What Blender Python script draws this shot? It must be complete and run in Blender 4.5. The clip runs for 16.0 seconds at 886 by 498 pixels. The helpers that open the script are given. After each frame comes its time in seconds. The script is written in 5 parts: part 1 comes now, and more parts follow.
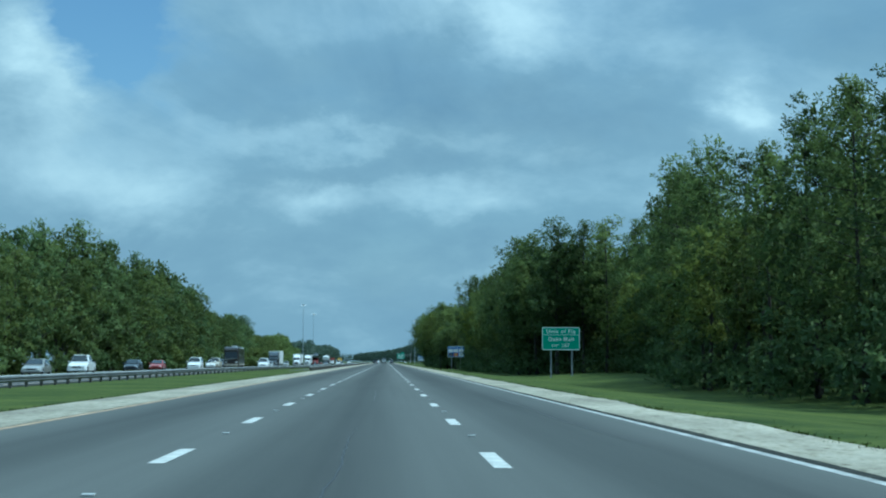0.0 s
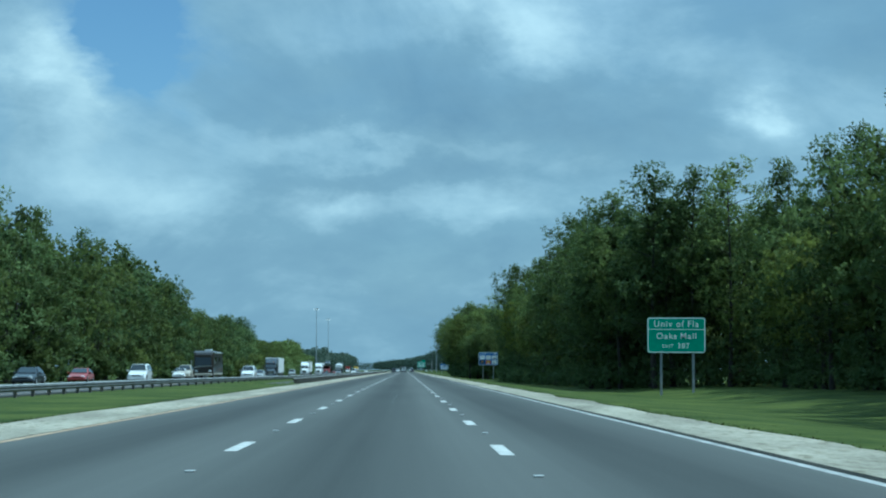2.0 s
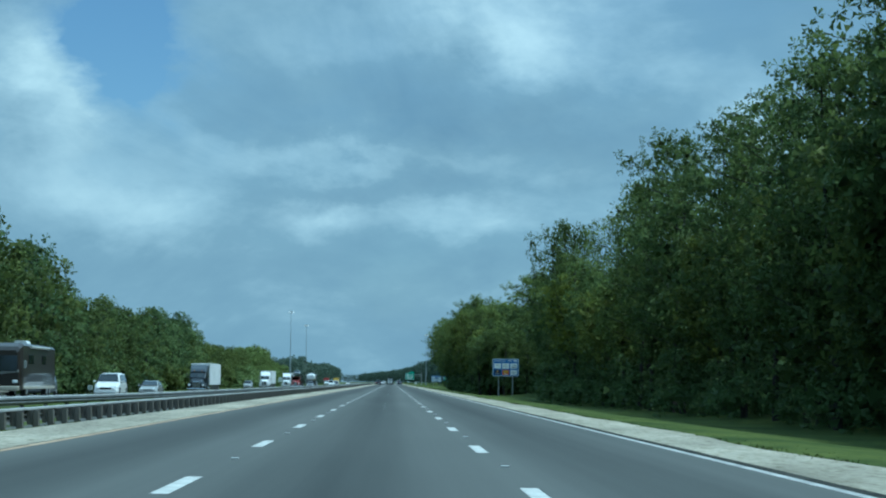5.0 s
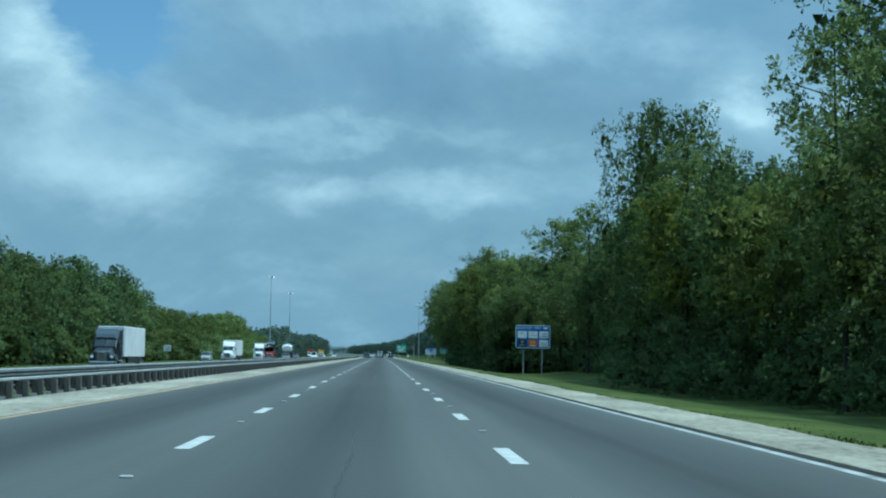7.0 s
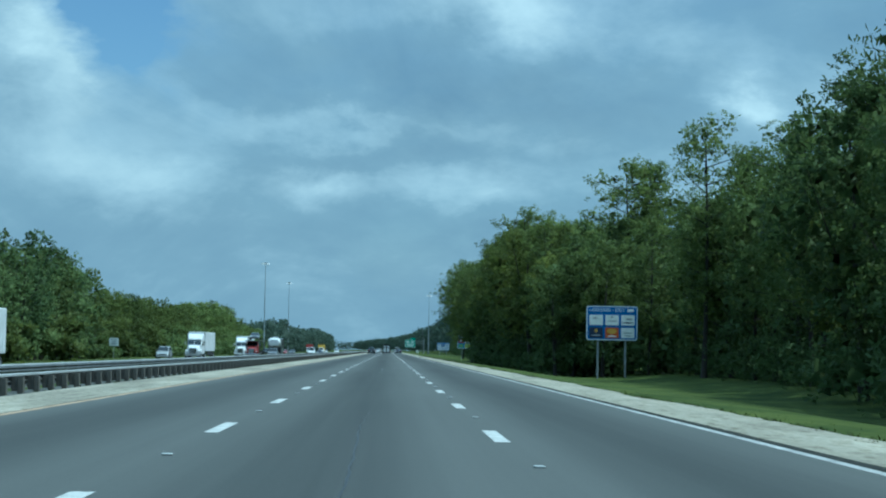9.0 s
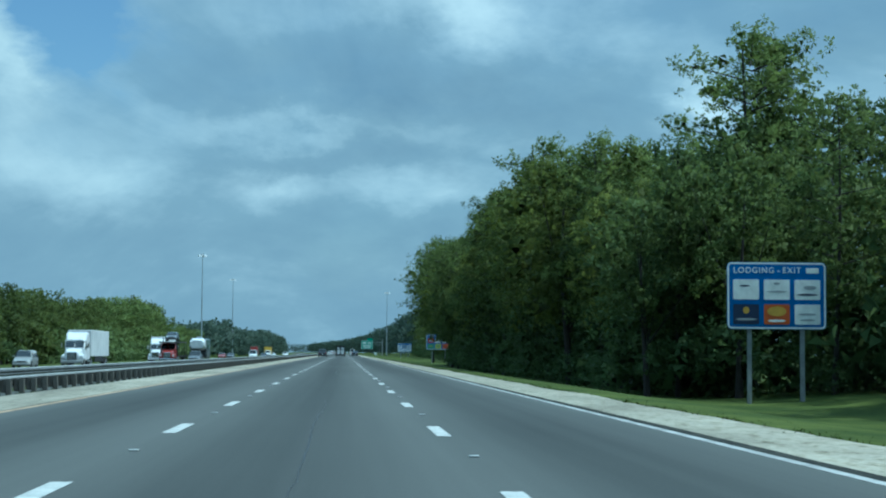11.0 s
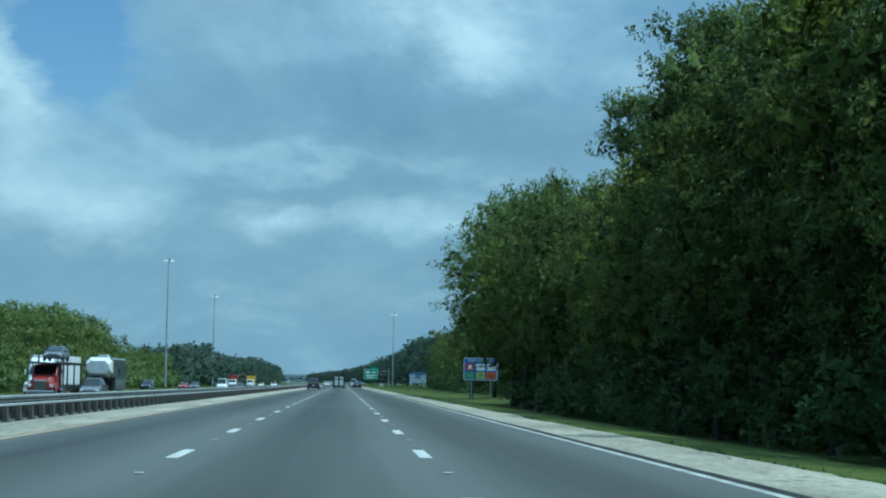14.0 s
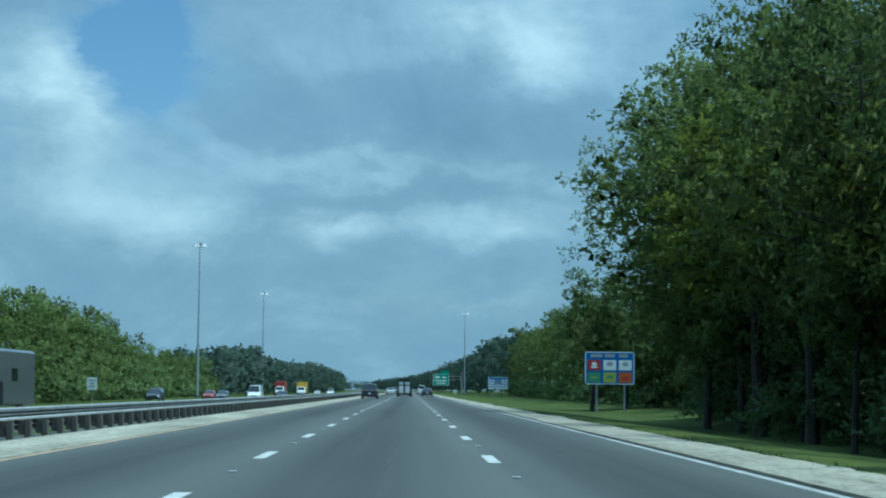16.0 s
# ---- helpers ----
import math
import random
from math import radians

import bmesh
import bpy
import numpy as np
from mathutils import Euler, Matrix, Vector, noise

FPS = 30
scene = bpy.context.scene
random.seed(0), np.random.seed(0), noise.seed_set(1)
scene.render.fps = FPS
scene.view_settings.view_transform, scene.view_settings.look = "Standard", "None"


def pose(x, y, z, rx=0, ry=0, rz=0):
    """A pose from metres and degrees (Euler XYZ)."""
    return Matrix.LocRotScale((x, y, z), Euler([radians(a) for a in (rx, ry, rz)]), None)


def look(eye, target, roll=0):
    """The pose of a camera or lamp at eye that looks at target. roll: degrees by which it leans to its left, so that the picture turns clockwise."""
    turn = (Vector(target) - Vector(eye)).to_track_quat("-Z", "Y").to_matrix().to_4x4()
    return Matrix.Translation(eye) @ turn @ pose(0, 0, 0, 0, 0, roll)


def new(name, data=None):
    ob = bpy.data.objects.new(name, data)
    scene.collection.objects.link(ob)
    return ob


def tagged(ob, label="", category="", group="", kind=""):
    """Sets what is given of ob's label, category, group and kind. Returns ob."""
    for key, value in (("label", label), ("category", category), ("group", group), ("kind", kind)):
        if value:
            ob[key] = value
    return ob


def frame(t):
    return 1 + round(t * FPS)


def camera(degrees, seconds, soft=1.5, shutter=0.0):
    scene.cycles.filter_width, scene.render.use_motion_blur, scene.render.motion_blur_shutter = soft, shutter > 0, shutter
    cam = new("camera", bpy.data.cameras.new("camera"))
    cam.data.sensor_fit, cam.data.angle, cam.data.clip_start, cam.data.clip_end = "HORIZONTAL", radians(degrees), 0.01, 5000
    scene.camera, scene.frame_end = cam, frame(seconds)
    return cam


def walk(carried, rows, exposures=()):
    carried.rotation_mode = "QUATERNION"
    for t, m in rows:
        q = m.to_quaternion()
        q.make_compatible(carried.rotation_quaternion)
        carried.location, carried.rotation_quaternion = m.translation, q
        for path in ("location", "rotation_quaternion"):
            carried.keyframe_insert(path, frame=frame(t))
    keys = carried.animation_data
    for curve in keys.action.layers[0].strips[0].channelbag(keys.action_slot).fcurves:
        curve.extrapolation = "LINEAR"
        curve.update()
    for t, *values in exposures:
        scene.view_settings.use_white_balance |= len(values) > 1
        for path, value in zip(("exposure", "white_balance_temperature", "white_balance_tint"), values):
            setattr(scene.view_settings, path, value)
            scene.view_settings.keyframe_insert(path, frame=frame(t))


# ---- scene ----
# the camera: seconds, x, y along the road, yaw, pitch, roll
cam = camera(28.47, 16.0, soft=2.1)
EYE = 1.093
PATH = [
    (0.0, 0.62, 0.00, -1.87, 3.68, -0.10),
    (0.5, 0.59, 16.92, -1.88, 2.96, -0.20),
    (1.0, 0.56, 33.89, -1.67, 3.29, -0.14),
    (1.5, 0.53, 51.09, -1.42, 3.74, -0.14),
    (2.0, 0.51, 68.60, -1.23, 3.96, -0.14),
    (2.5, 0.48, 86.39, -0.89, 4.00, -0.03),
    (3.0, 0.46, 103.57, -0.51, 3.66, 0.21),
    (3.5, 0.44, 120.46, -0.70, 3.06, 0.22),
    (4.0, 0.42, 138.06, -1.06, 4.38, 0.05),
    (6.5, 0.38, 226.27, -2.15, 4.13, -0.98),
    (7.0, 0.39, 243.93, -2.01, 3.50, -0.98),
    (7.5, 0.39, 261.55, -1.82, 3.27, -0.98),
    (8.0, 0.41, 279.01, -1.77, 3.40, -1.05),
    (8.5, 0.42, 295.68, -1.65, 3.46, -1.05),
    (9.0, 0.43, 313.79, -1.78, 3.34, -0.91),
    (11.5, 0.52, 402.64, -3.39, 3.47, -0.31),
    (12.0, 0.54, 420.19, -3.34, 3.76, -0.31),
    (12.5, 0.55, 437.99, -3.36, 4.25, -0.10),
    (13.0, 0.56, 456.05, -3.33, 4.60, -0.31),
    (13.5, 0.57, 473.96, -3.38, 4.67, -0.48),
    (14.0, 0.57, 491.75, -3.27, 4.44, -0.91),
    (14.5, 0.57, 509.77, -2.68, 4.35, -0.88),
    (15.0, 0.56, 527.67, -1.68, 4.56, -0.85),
    (15.5, 0.54, 545.78, -1.05, 4.65, -0.68),
    (16.0, 0.52, 564.45, -1.11, 4.62, -0.48),
]
EXPOSURE, KELVIN, TINT = 0.30, 5060, -15
SKY_STRENGTH, SUN_POWER, ZENITH_GLOW = 0.08, 3.5, 1.6
# sky features ahead: across, up, half width, half height, strength
CLOUD_BLOBS = [
    (-0.205, 0.165, 0.046, 0.036, 0.40), (-0.150, 0.105, 0.040, 0.020, 0.33), (-0.02, 0.172, 0.085, 0.016, -0.20), (-0.20, 0.11, 0.03, 0.04, 0.16), (-0.125, 0.150, 0.02, 0.02, 0.12),
    (0.092, 0.203, 0.058, 0.032, 0.54), (0.205, 0.160, 0.018, 0.012, 0.36), (-0.05, 0.096, 0.030, 0.012, 0.27),
    (0.03, 0.090, 0.05, 0.011, 0.24), (0.02, 0.152, 0.12, 0.014, -0.24), (0.01, 0.113, 0.08, 0.008, -0.14),
    (0.02, 0.070, 0.10, 0.010, -0.12), (0.27, 0.195, 0.06, 0.03, -0.12), (-0.10, 0.135, 0.05, 0.012, 0.10), (-0.02, 0.13, 0.10, 0.008, 0.16),
    (-0.04, 0.045, 0.05, 0.008, 0.10), (0.05, 0.05, 0.03, 0.01, 0.10),
]
COVER_BLOBS = [(-0.155, 0.200, 0.034, 0.034, -1.7), (-0.146, 0.172, 0.014, 0.016, -0.6), (0.0, 0.12, 0.14, 0.06, 0.4), (-0.215, 0.15, 0.03, 0.04, 0.7)]
CLOUD_TONES = [(0.0, (0.162, 0.235, 0.318)), (0.4, (0.233, 0.315, 0.388)), (0.65, (0.37, 0.455, 0.52)), (1.0, (0.66, 0.73, 0.75))]
walk_exposures = [(t, EXPOSURE + e, KELVIN, TINT) for t, e in ((0.0, 0.0), (4.3, 0.0), (6.3, -0.15), (7.0, -0.03), (16.0, -0.02))]
walk(cam, [(t, pose(x, y, EYE, 90 + pitch, roll, yaw)) for t, x, y, yaw, pitch, roll in PATH], walk_exposures)

# ---------------------------------------------------------------- light
SUN_DIR = Vector((0.47, -0.06, 1.0)).normalized()
world = bpy.data.worlds.new("sky")
scene.world = world
world.use_nodes = True
wn, wl = world.node_tree.nodes, world.node_tree.links
wn.clear()


def wnode(kind):
    return wn.new(kind)


def wmath(op, a, b=None, c=None, clamp=False):
    n = wn.new("ShaderNodeMath")
    n.operation, n.use_clamp = op, clamp
    for i, v in enumerate((a, b, c)):
        if v is None:
            continue
        if isinstance(v, (int, float)):
            n.inputs[i].default_value = v
        else:
            wl.new(v, n.inputs[i])
    return n.outputs[0]


sky = wnode("ShaderNodeTexSky")
sky.sky_type, sky.sun_disc = "NISHITA", False
sky.sun_elevation = math.asin(SUN_DIR.z)
sky.sun_rotation = math.atan2(SUN_DIR.x, SUN_DIR.y)
sky.air_density, sky.dust_density, sky.ozone_density = 1.0, 0.3, 4.0
coord = wnode("ShaderNodeTexCoord")
sep = wnode("ShaderNodeSeparateXYZ")
wl.new(coord.outputs["Generated"], sep.inputs[0])
# direction as seen ahead along the road: u across, v up
ahead = wmath("MAXIMUM", sep.outputs[1], 0.05)
u_dir = wmath("DIVIDE", sep.outputs[0], ahead)
v_dir = wmath("DIVIDE", sep.outputs[2], ahead)
flat = wnode("ShaderNodeCombineXYZ")
wl.new(sep.outputs[0], flat.inputs[0])
wl.new(sep.outputs[1], flat.inputs[1])
wl.new(wmath("MULTIPLY", sep.outputs[2], 1.8), flat.inputs[2])


def cloud_noise(scale, detail, rough, offset, distortion=0.0):
    mp = wnode("ShaderNodeMapping")
    mp.inputs["Location"].default_value = offset
    wl.new(flat.outputs[0], mp.inputs["Vector"])
    n = wnode("ShaderNodeTexNoise")
    n.inputs["Scale"].default_value = scale
    n.inputs["Detail"].default_value = detail
    n.inputs["Roughness"].default_value = rough
    n.inputs["Distortion"].default_value = distortion
    wl.new(mp.outputs[0], n.inputs["Vector"])
    return n.outputs[0]


wob_a = cloud_noise(9.0, 6.0, 0.6, (3.1, 0.4, 1.7))
wob_b = cloud_noise(9.0, 6.0, 0.6, (7.7, 2.2, 5.1))
u_w = wmath("ADD", u_dir, wmath("MULTIPLY", wmath("SUBTRACT", wob_a, 0.5), 0.15))
v_w = wmath("ADD", v_dir, wmath("MULTIPLY", wmath("SUBTRACT", wob_b, 0.5), 0.085))


def blob(u, v, ru, rv, amount):
    a = wmath("POWER", wmath("DIVIDE", wmath("SUBTRACT", u_w, u), ru), 2.0)
    b = wmath("POWER", wmath("DIVIDE", wmath("SUBTRACT", v_w, v), rv), 2.0)
    return wmath("MULTIPLY", wmath("EXPONENT", wmath("MULTIPLY", wmath("ADD", a, b), -1.0)), amount)


def total(items):
    out = items[0]
    for item in items[1:]:
        out = wmath("ADD", out, item)
    return out


# cloud brightness: lit cumulus to the left, grey bases across the middle
bright = total([wmath("MULTIPLY", wmath("SUBTRACT", cloud_noise(5.5, 8.0, 0.6, (0.3, 1.1, 0.2), 0.6), 0.5), 1.15),
                wmath("MULTIPLY", wmath("SUBTRACT", cloud_noise(17.0, 5.0, 0.55, (2.3, 0.1, 4.2)), 0.5), 0.35)]
               + [blob(*b) for b in CLOUD_BLOBS])
cover = total([wmath("MULTIPLY", wmath("SUBTRACT", cloud_noise(4.0, 6.0, 0.55, (5.3, 4.1, 0.9)), 0.35), 1.2)]
              + [blob(*b) for b in COVER_BLOBS])
cover_f = wmath("ADD", wmath("ADD", cover, 0.62), wmath("MULTIPLY", wmath("MAXIMUM", wmath("SUBTRACT", 0.07, v_dir), 0.0), 6.0), clamp=True)
low_sky = wmath("MAXIMUM", wmath("SUBTRACT", 0.07, v_dir), 0.0)
lift = wmath("MULTIPLY", low_sky, -0.8)
tone = wnode("ShaderNodeValToRGB")
for e in range(2):
    tone.color_ramp.elements.new(0.5)
for e, (p, c) in zip(tone.color_ramp.elements, CLOUD_TONES):
    e.position, e.color = p, (*c, 1)
wl.new(wmath("ADD", wmath("ADD", bright, 0.42), lift, clamp=True), tone.inputs[0])
blend = wnode("ShaderNodeMix")
blend.data_type = "RGBA"
wl.new(cover_f, blend.inputs[0])
sky_scaled = wnode("ShaderNodeVectorMath")
sky_scaled.operation = "SCALE"
sky_scaled.inputs[3].default_value = SKY_STRENGTH
wl.new(sky.outputs[0], sky_scaled.inputs[0])
wl.new(sky_scaled.outputs[0], blend.inputs[6])
wl.new(tone.outputs[0], blend.inputs[7])
bg = wnode("ShaderNodeBackground")
# the cloud deck glows more towards the high sun
high_glow = wmath("MULTIPLY", wmath("MULTIPLY", wmath("SUBTRACT", sep.outputs[2], 0.27), 1.6, clamp=True), ZENITH_GLOW)
wl.new(wmath("ADD", high_glow, 1.0), bg.inputs[1])
wl.new(blend.outputs[2], bg.inputs[0])
wout = wnode("ShaderNodeOutputWorld")
wl.new(bg.outputs[0], wout.inputs[0])

sun = new("sun", bpy.data.lights.new("sun", "SUN"))
sun.data.energy, sun.data.angle, sun.data.color = SUN_POWER, radians(0.8), (1.0, 0.98, 0.94)
sun.matrix_world = look(SUN_DIR * 200, (0, 0, 0))


# ---------------------------------------------------------------- materials
def material(name):
    m = bpy.data.materials.new(name)
    m.use_nodes = True
    return m, m.node_tree.nodes, m.node_tree.links, m.node_tree.nodes["Principled BSDF"]


def ramp_node(nodes, stops):
    r = nodes.new("ShaderNodeValToRGB")
    while len(r.color_ramp.elements) < len(stops):
        r.color_ramp.elements.new(0.5)
    for e, (p, c) in zip(r.color_ramp.elements, stops):
        e.position, e.color = p, (*c, 1)
    return r


def noise_node(nodes, links, vec, scale, detail=4.0, rough=0.55):
    n = nodes.new("ShaderNodeTexNoise")
    n.inputs["Scale"].default_value = scale
    n.inputs["Detail"].default_value = detail
    n.inputs["Roughness"].default_value = rough
    if vec is not None:
        links.new(vec, n.inputs["Vector"])
    return n.outputs[0]


def math_node(nodes, links, op, a, b=None, clamp=False):
    n = nodes.new("ShaderNodeMath")
    n.operation, n.use_clamp = op, clamp
    for i, v in enumerate((a, b)):
        if v is None:
            continue
        if isinstance(v, (int, float)):
            n.inputs[i].default_value = v
        else:
            links.new(v, n.inputs[i])
    return n.outputs[0]


def object_vec(nodes, links, scale=(1, 1, 1)):
    tc = nodes.new("ShaderNodeTexCoord")
    mp = nodes.new("ShaderNodeMapping")
    mp.inputs["Scale"].default_value = scale
    links.new(tc.outputs["Object"], mp.inputs["Vector"])
    return mp.outputs[0]


def bump(nodes, links, bsdf, height, strength, distance):
    b = nodes.new("ShaderNodeBump")
    b.inputs["Strength"].default_value, b.inputs["Distance"].default_value = strength, distance
    links.new(height, b.inputs["Height"])
    links.new(b.outputs[0], bsdf.inputs["Normal"])


def speckled(name, dark, light, scale, rough=0.8, metal=0.0, fine=None, bump_d=0.0, stretch=(1, 1, 1), spec=0.5):
    """A surface whose colour wanders between two tones at two scales."""
    m, n, l, b = material(name)
    vec = object_vec(n, l, stretch)
    a = noise_node(n, l, vec, scale, 5.0)
    f = noise_node(n, l, vec, fine or scale * 14, 3.0)
    mix = math_node(n, l, "ADD", math_node(n, l, "MULTIPLY", a, 0.65), math_node(n, l, "MULTIPLY", f, 0.35))
    r = ramp_node(n, [(0.36, dark), (0.64, light)])
    l.new(mix, r.inputs[0])
    l.new(r.outputs[0], b.inputs["Base Color"])
    b.inputs["Roughness"].default_value, b.inputs["Metallic"].default_value = rough, metal
    b.inputs["Specular IOR Level"].default_value = spec
    if bump_d:
        bump(n, l, b, f, 0.5, bump_d)
    return m


def asphalt_material(name, centre, dark, light):
    """Worn asphalt: two wheel tracks and an oil strip in each 3.66 m lane, mottling and fine grit."""
    m, n, l, b = material(name)
    tc = n.new("ShaderNodeTexCoord")
    s = n.new("ShaderNodeSeparateXYZ")
    l.new(tc.outputs["Object"], s.inputs[0])
    wander = noise_node(n, l, object_vec(n, l, (0.05, 0.012, 1)), 1.0, 2.0)
    across = math_node(n, l, "ADD", math_node(n, l, "SUBTRACT", s.outputs[0], centre), math_node(n, l, "MULTIPLY", wander, 0.5))
    phase = math_node(n, l, "MULTIPLY", across, 2 * math.pi / 3.66)
    oil = math_node(n, l, "COSINE", phase)
    streak = noise_node(n, l, object_vec(n, l, (1.6, 0.012, 1)), 1.0, 5.0, 0.6)
    blotch = noise_node(n, l, object_vec(n, l, (0.22, 0.03, 1)), 1.0, 4.0)
    grit = noise_node(n, l, object_vec(n, l, (1, 0.4, 1)), 24.0, 3.0, 0.7)
    t = math_node(n, l, "ADD", math_node(n, l, "MULTIPLY", oil, -0.17), math_node(n, l, "MULTIPLY", streak, 0.42))
    t = math_node(n, l, "ADD", t, math_node(n, l, "MULTIPLY", blotch, 0.35))
    t = math_node(n, l, "ADD", t, math_node(n, l, "MULTIPLY", grit, 0.22))
    r = ramp_node(n, [(0.2, dark), (0.75, light)])
    l.new(t, r.inputs[0])
    l.new(r.outputs[0], b.inputs["Base Color"])
    b.inputs["Roughness"].default_value = 0.85
    b.inputs["Specular IOR Level"].default_value = 0.35
    bump(n, l, b, grit, 0.25, 0.004)
    return m


def shoulder_material(name):
    """Pale sun-bleached concrete with stains, joints of grime and dark specks."""
    m, n, l, b = material(name)
    a = noise_node(n, l, object_vec(n, l, (1, 0.22, 1)), 0.5, 6.0, 0.6)
    f = noise_node(n, l, object_vec(n, l, (1, 0.5, 1)), 11.0, 4.0, 0.7)
    spots = noise_node(n, l, object_vec(n, l, (1, 0.3, 1)), 4.5, 6.0, 0.72)
    mix = math_node(n, l, "ADD", math_node(n, l, "MULTIPLY", a, 0.6), math_node(n, l, "MULTIPLY", f, 0.4))
    r = ramp_node(n, [(0.38, (0.15, 0.135, 0.10)), (0.5, (0.26, 0.24, 0.185)), (0.62, (0.38, 0.35, 0.275))])
    l.new(mix, r.inputs[0])
    grime = ramp_node(n, [(0.50, (1, 1, 1)), (0.57, (0.78, 0.76, 0.70)), (0.66, (0.36, 0.35, 0.28))])
    l.new(spots, grime.inputs[0])
    mul = n.new("ShaderNodeMix")
    mul.data_type, mul.blend_type = "RGBA", "MULTIPLY"
    mul.inputs[0].default_value = 1.0
    l.new(r.outputs[0], mul.inputs[6])
    l.new(grime.outputs[0], mul.inputs[7])
    l.new(mul.outputs[2], b.inputs["Base Color"])
    b.inputs["Roughness"].default_value = 0.95
    bump(n, l, b, f, 0.5, 0.012)
    return m


def leaf_material(name, dark, light, hue_noise=0.12):
    """Leaves: tone by tree and by leaf, thin enough to let some light through."""
    m, n, l, b = material(name)
    info = n.new("ShaderNodeObjectInfo")
    geo = n.new("ShaderNodeNewGeometry")
    clump = noise_node(n, l, object_vec(n, l), 0.55, 3.0)
    fine = noise_node(n, l, object_vec(n, l), 7.0, 3.0, 0.7)
    t = math_node(n, l, "ADD", math_node(n, l, "MULTIPLY", geo.outputs["Random Per Island"], 0.10),
                  math_node(n, l, "MULTIPLY", clump, 0.55))
    t = math_node(n, l, "ADD", t, math_node(n, l, "MULTIPLY", fine, 0.2))
    t = math_node(n, l, "ADD", t, math_node(n, l, "MULTIPLY", math_node(n, l, "SUBTRACT", info.outputs["Random"], 0.5), 0.45))
    r = ramp_node(n, [(0.25, dark), (0.72, light)])
    l.new(t, r.inputs[0])
    l.new(r.outputs[0], b.inputs["Base Color"])
    b.inputs["Roughness"].default_value = 0.6
    b.inputs["Specular IOR Level"].default_value = 0.15
    tr = n.new("ShaderNodeBsdfTranslucent")
    l.new(r.outputs[0], tr.inputs[0])
    mix = n.new("ShaderNodeMixShader")
    mix.inputs[0].default_value = 0.48
    l.new(b.outputs[0], mix.inputs[1])
    l.new(tr.outputs[0], mix.inputs[2])
    l.new(mix.outputs[0], n["Material Output"].inputs[0])
    return m


def plain(name, colour, rough=0.5, metal=0.0, coat=0.0):
    """Factory paint, plastic or metal with faint dirt in it."""
    m, n, l, b = material(name)
    f = noise_node(n, l, object_vec(n, l), 3.0, 5.0)
    r = ramp_node(n, [(0.3, tuple(c * 0.82 for c in colour)), (0.7, tuple(min(1, c * 1.06) for c in colour))])
    l.new(f, r.inputs[0])
    l.new(r.outputs[0], b.inputs["Base Color"])
    b.inputs["Roughness"].default_value, b.inputs["Metallic"].default_value = rough, metal
    b.inputs["Coat Weight"].default_value = coat
    return m


ASPHALT = asphalt_material("asphalt", 0.0, (0.024, 0.026, 0.0245), (0.083, 0.086, 0.080))
ASPHALT_FAR = asphalt_material("asphalt_far", -25.4, (0.03, 0.031, 0.031), (0.085, 0.087, 0.086))
SHOULDER = shoulder_material("pale_shoulder")
APRON = speckled("dark_apron", (0.025, 0.027, 0.024), (0.07, 0.072, 0.062), 0.8, 0.95, fine=9.0, bump_d=0.02)
WHITE_PAINT = speckled("white_road_paint", (0.27, 0.275, 0.26), (0.54, 0.54, 0.515), 2.5, 0.7, fine=30.0)
YELLOW_PAINT = speckled("yellow_road_paint", (0.22, 0.15, 0.09), (0.40, 0.29, 0.185), 1.0, 0.75, fine=25.0)
TAR = plain("crack_sealant", (0.02, 0.02, 0.022), 0.55)
SEAM = speckled("dark_seam", (0.012, 0.014, 0.013), (0.045, 0.046, 0.04), 2.0, 0.95, fine=9.0, spec=0.1)
EDGE_PAINT = speckled("worn_edge_paint", (0.18, 0.185, 0.175), (0.48, 0.48, 0.46), 1.2, 0.75, fine=14.0)
GRASS = speckled("grass", (0.022, 0.038, 0.008), (0.080, 0.098, 0.022), 0.22, 0.95, fine=3.0, bump_d=0.10, spec=0.1)
BLADES = leaf_material("grass_blades", (0.034, 0.05, 0.009), (0.095, 0.105, 0.021))
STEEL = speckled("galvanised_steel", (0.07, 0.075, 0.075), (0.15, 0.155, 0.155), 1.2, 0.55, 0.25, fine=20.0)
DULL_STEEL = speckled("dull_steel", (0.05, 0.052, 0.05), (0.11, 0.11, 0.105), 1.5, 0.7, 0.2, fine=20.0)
# Sunlit gleam of the beams' upper edges, put into a paler steel colour.
SUNLIT_STEEL = speckled("bright_steel", (0.36, 0.37, 0.37), (0.52, 0.53, 0.53), 1.2, 0.45, 0.2, fine=20.0)
POST_GREY = speckled("weathered_post", (0.05, 0.046, 0.04), (0.14, 0.128, 0.11), 2.5, 0.9, fine=30.0, stretch=(1, 1, 0.2))
SIGN_GREEN = plain("sign_green", (0.005, 0.33, 0.20), 0.45)
SIGN_BLUE = plain("sign_blue", (0.015, 0.14, 0.45), 0.45)
SIGN_WHITE = plain("sign_white", (0.84, 0.85, 0.84), 0.5)
ALUMINIUM = speckled("raw_aluminium", (0.22, 0.23, 0.24), (0.36, 0.37, 0.38), 2.0, 0.55, 0.4)
BARK = speckled("bark", (0.014, 0.012, 0.010), (0.045, 0.038, 0.032), 1.5, 0.95, fine=12.0, bump_d=0.02, stretch=(1, 1, 0.25))
LEAF_DARK = leaf_material("oak_leaves", (0.068, 0.099, 0.033), (0.158, 0.209, 0.063))
LEAF_PINE = leaf_material("pine_needles", (0.071, 0.100, 0.030), (0.171, 0.218, 0.060))
LEAF_LIGHT = leaf_material("light_leaves", (0.081, 0.103, 0.024), (0.186, 0.218, 0.048))
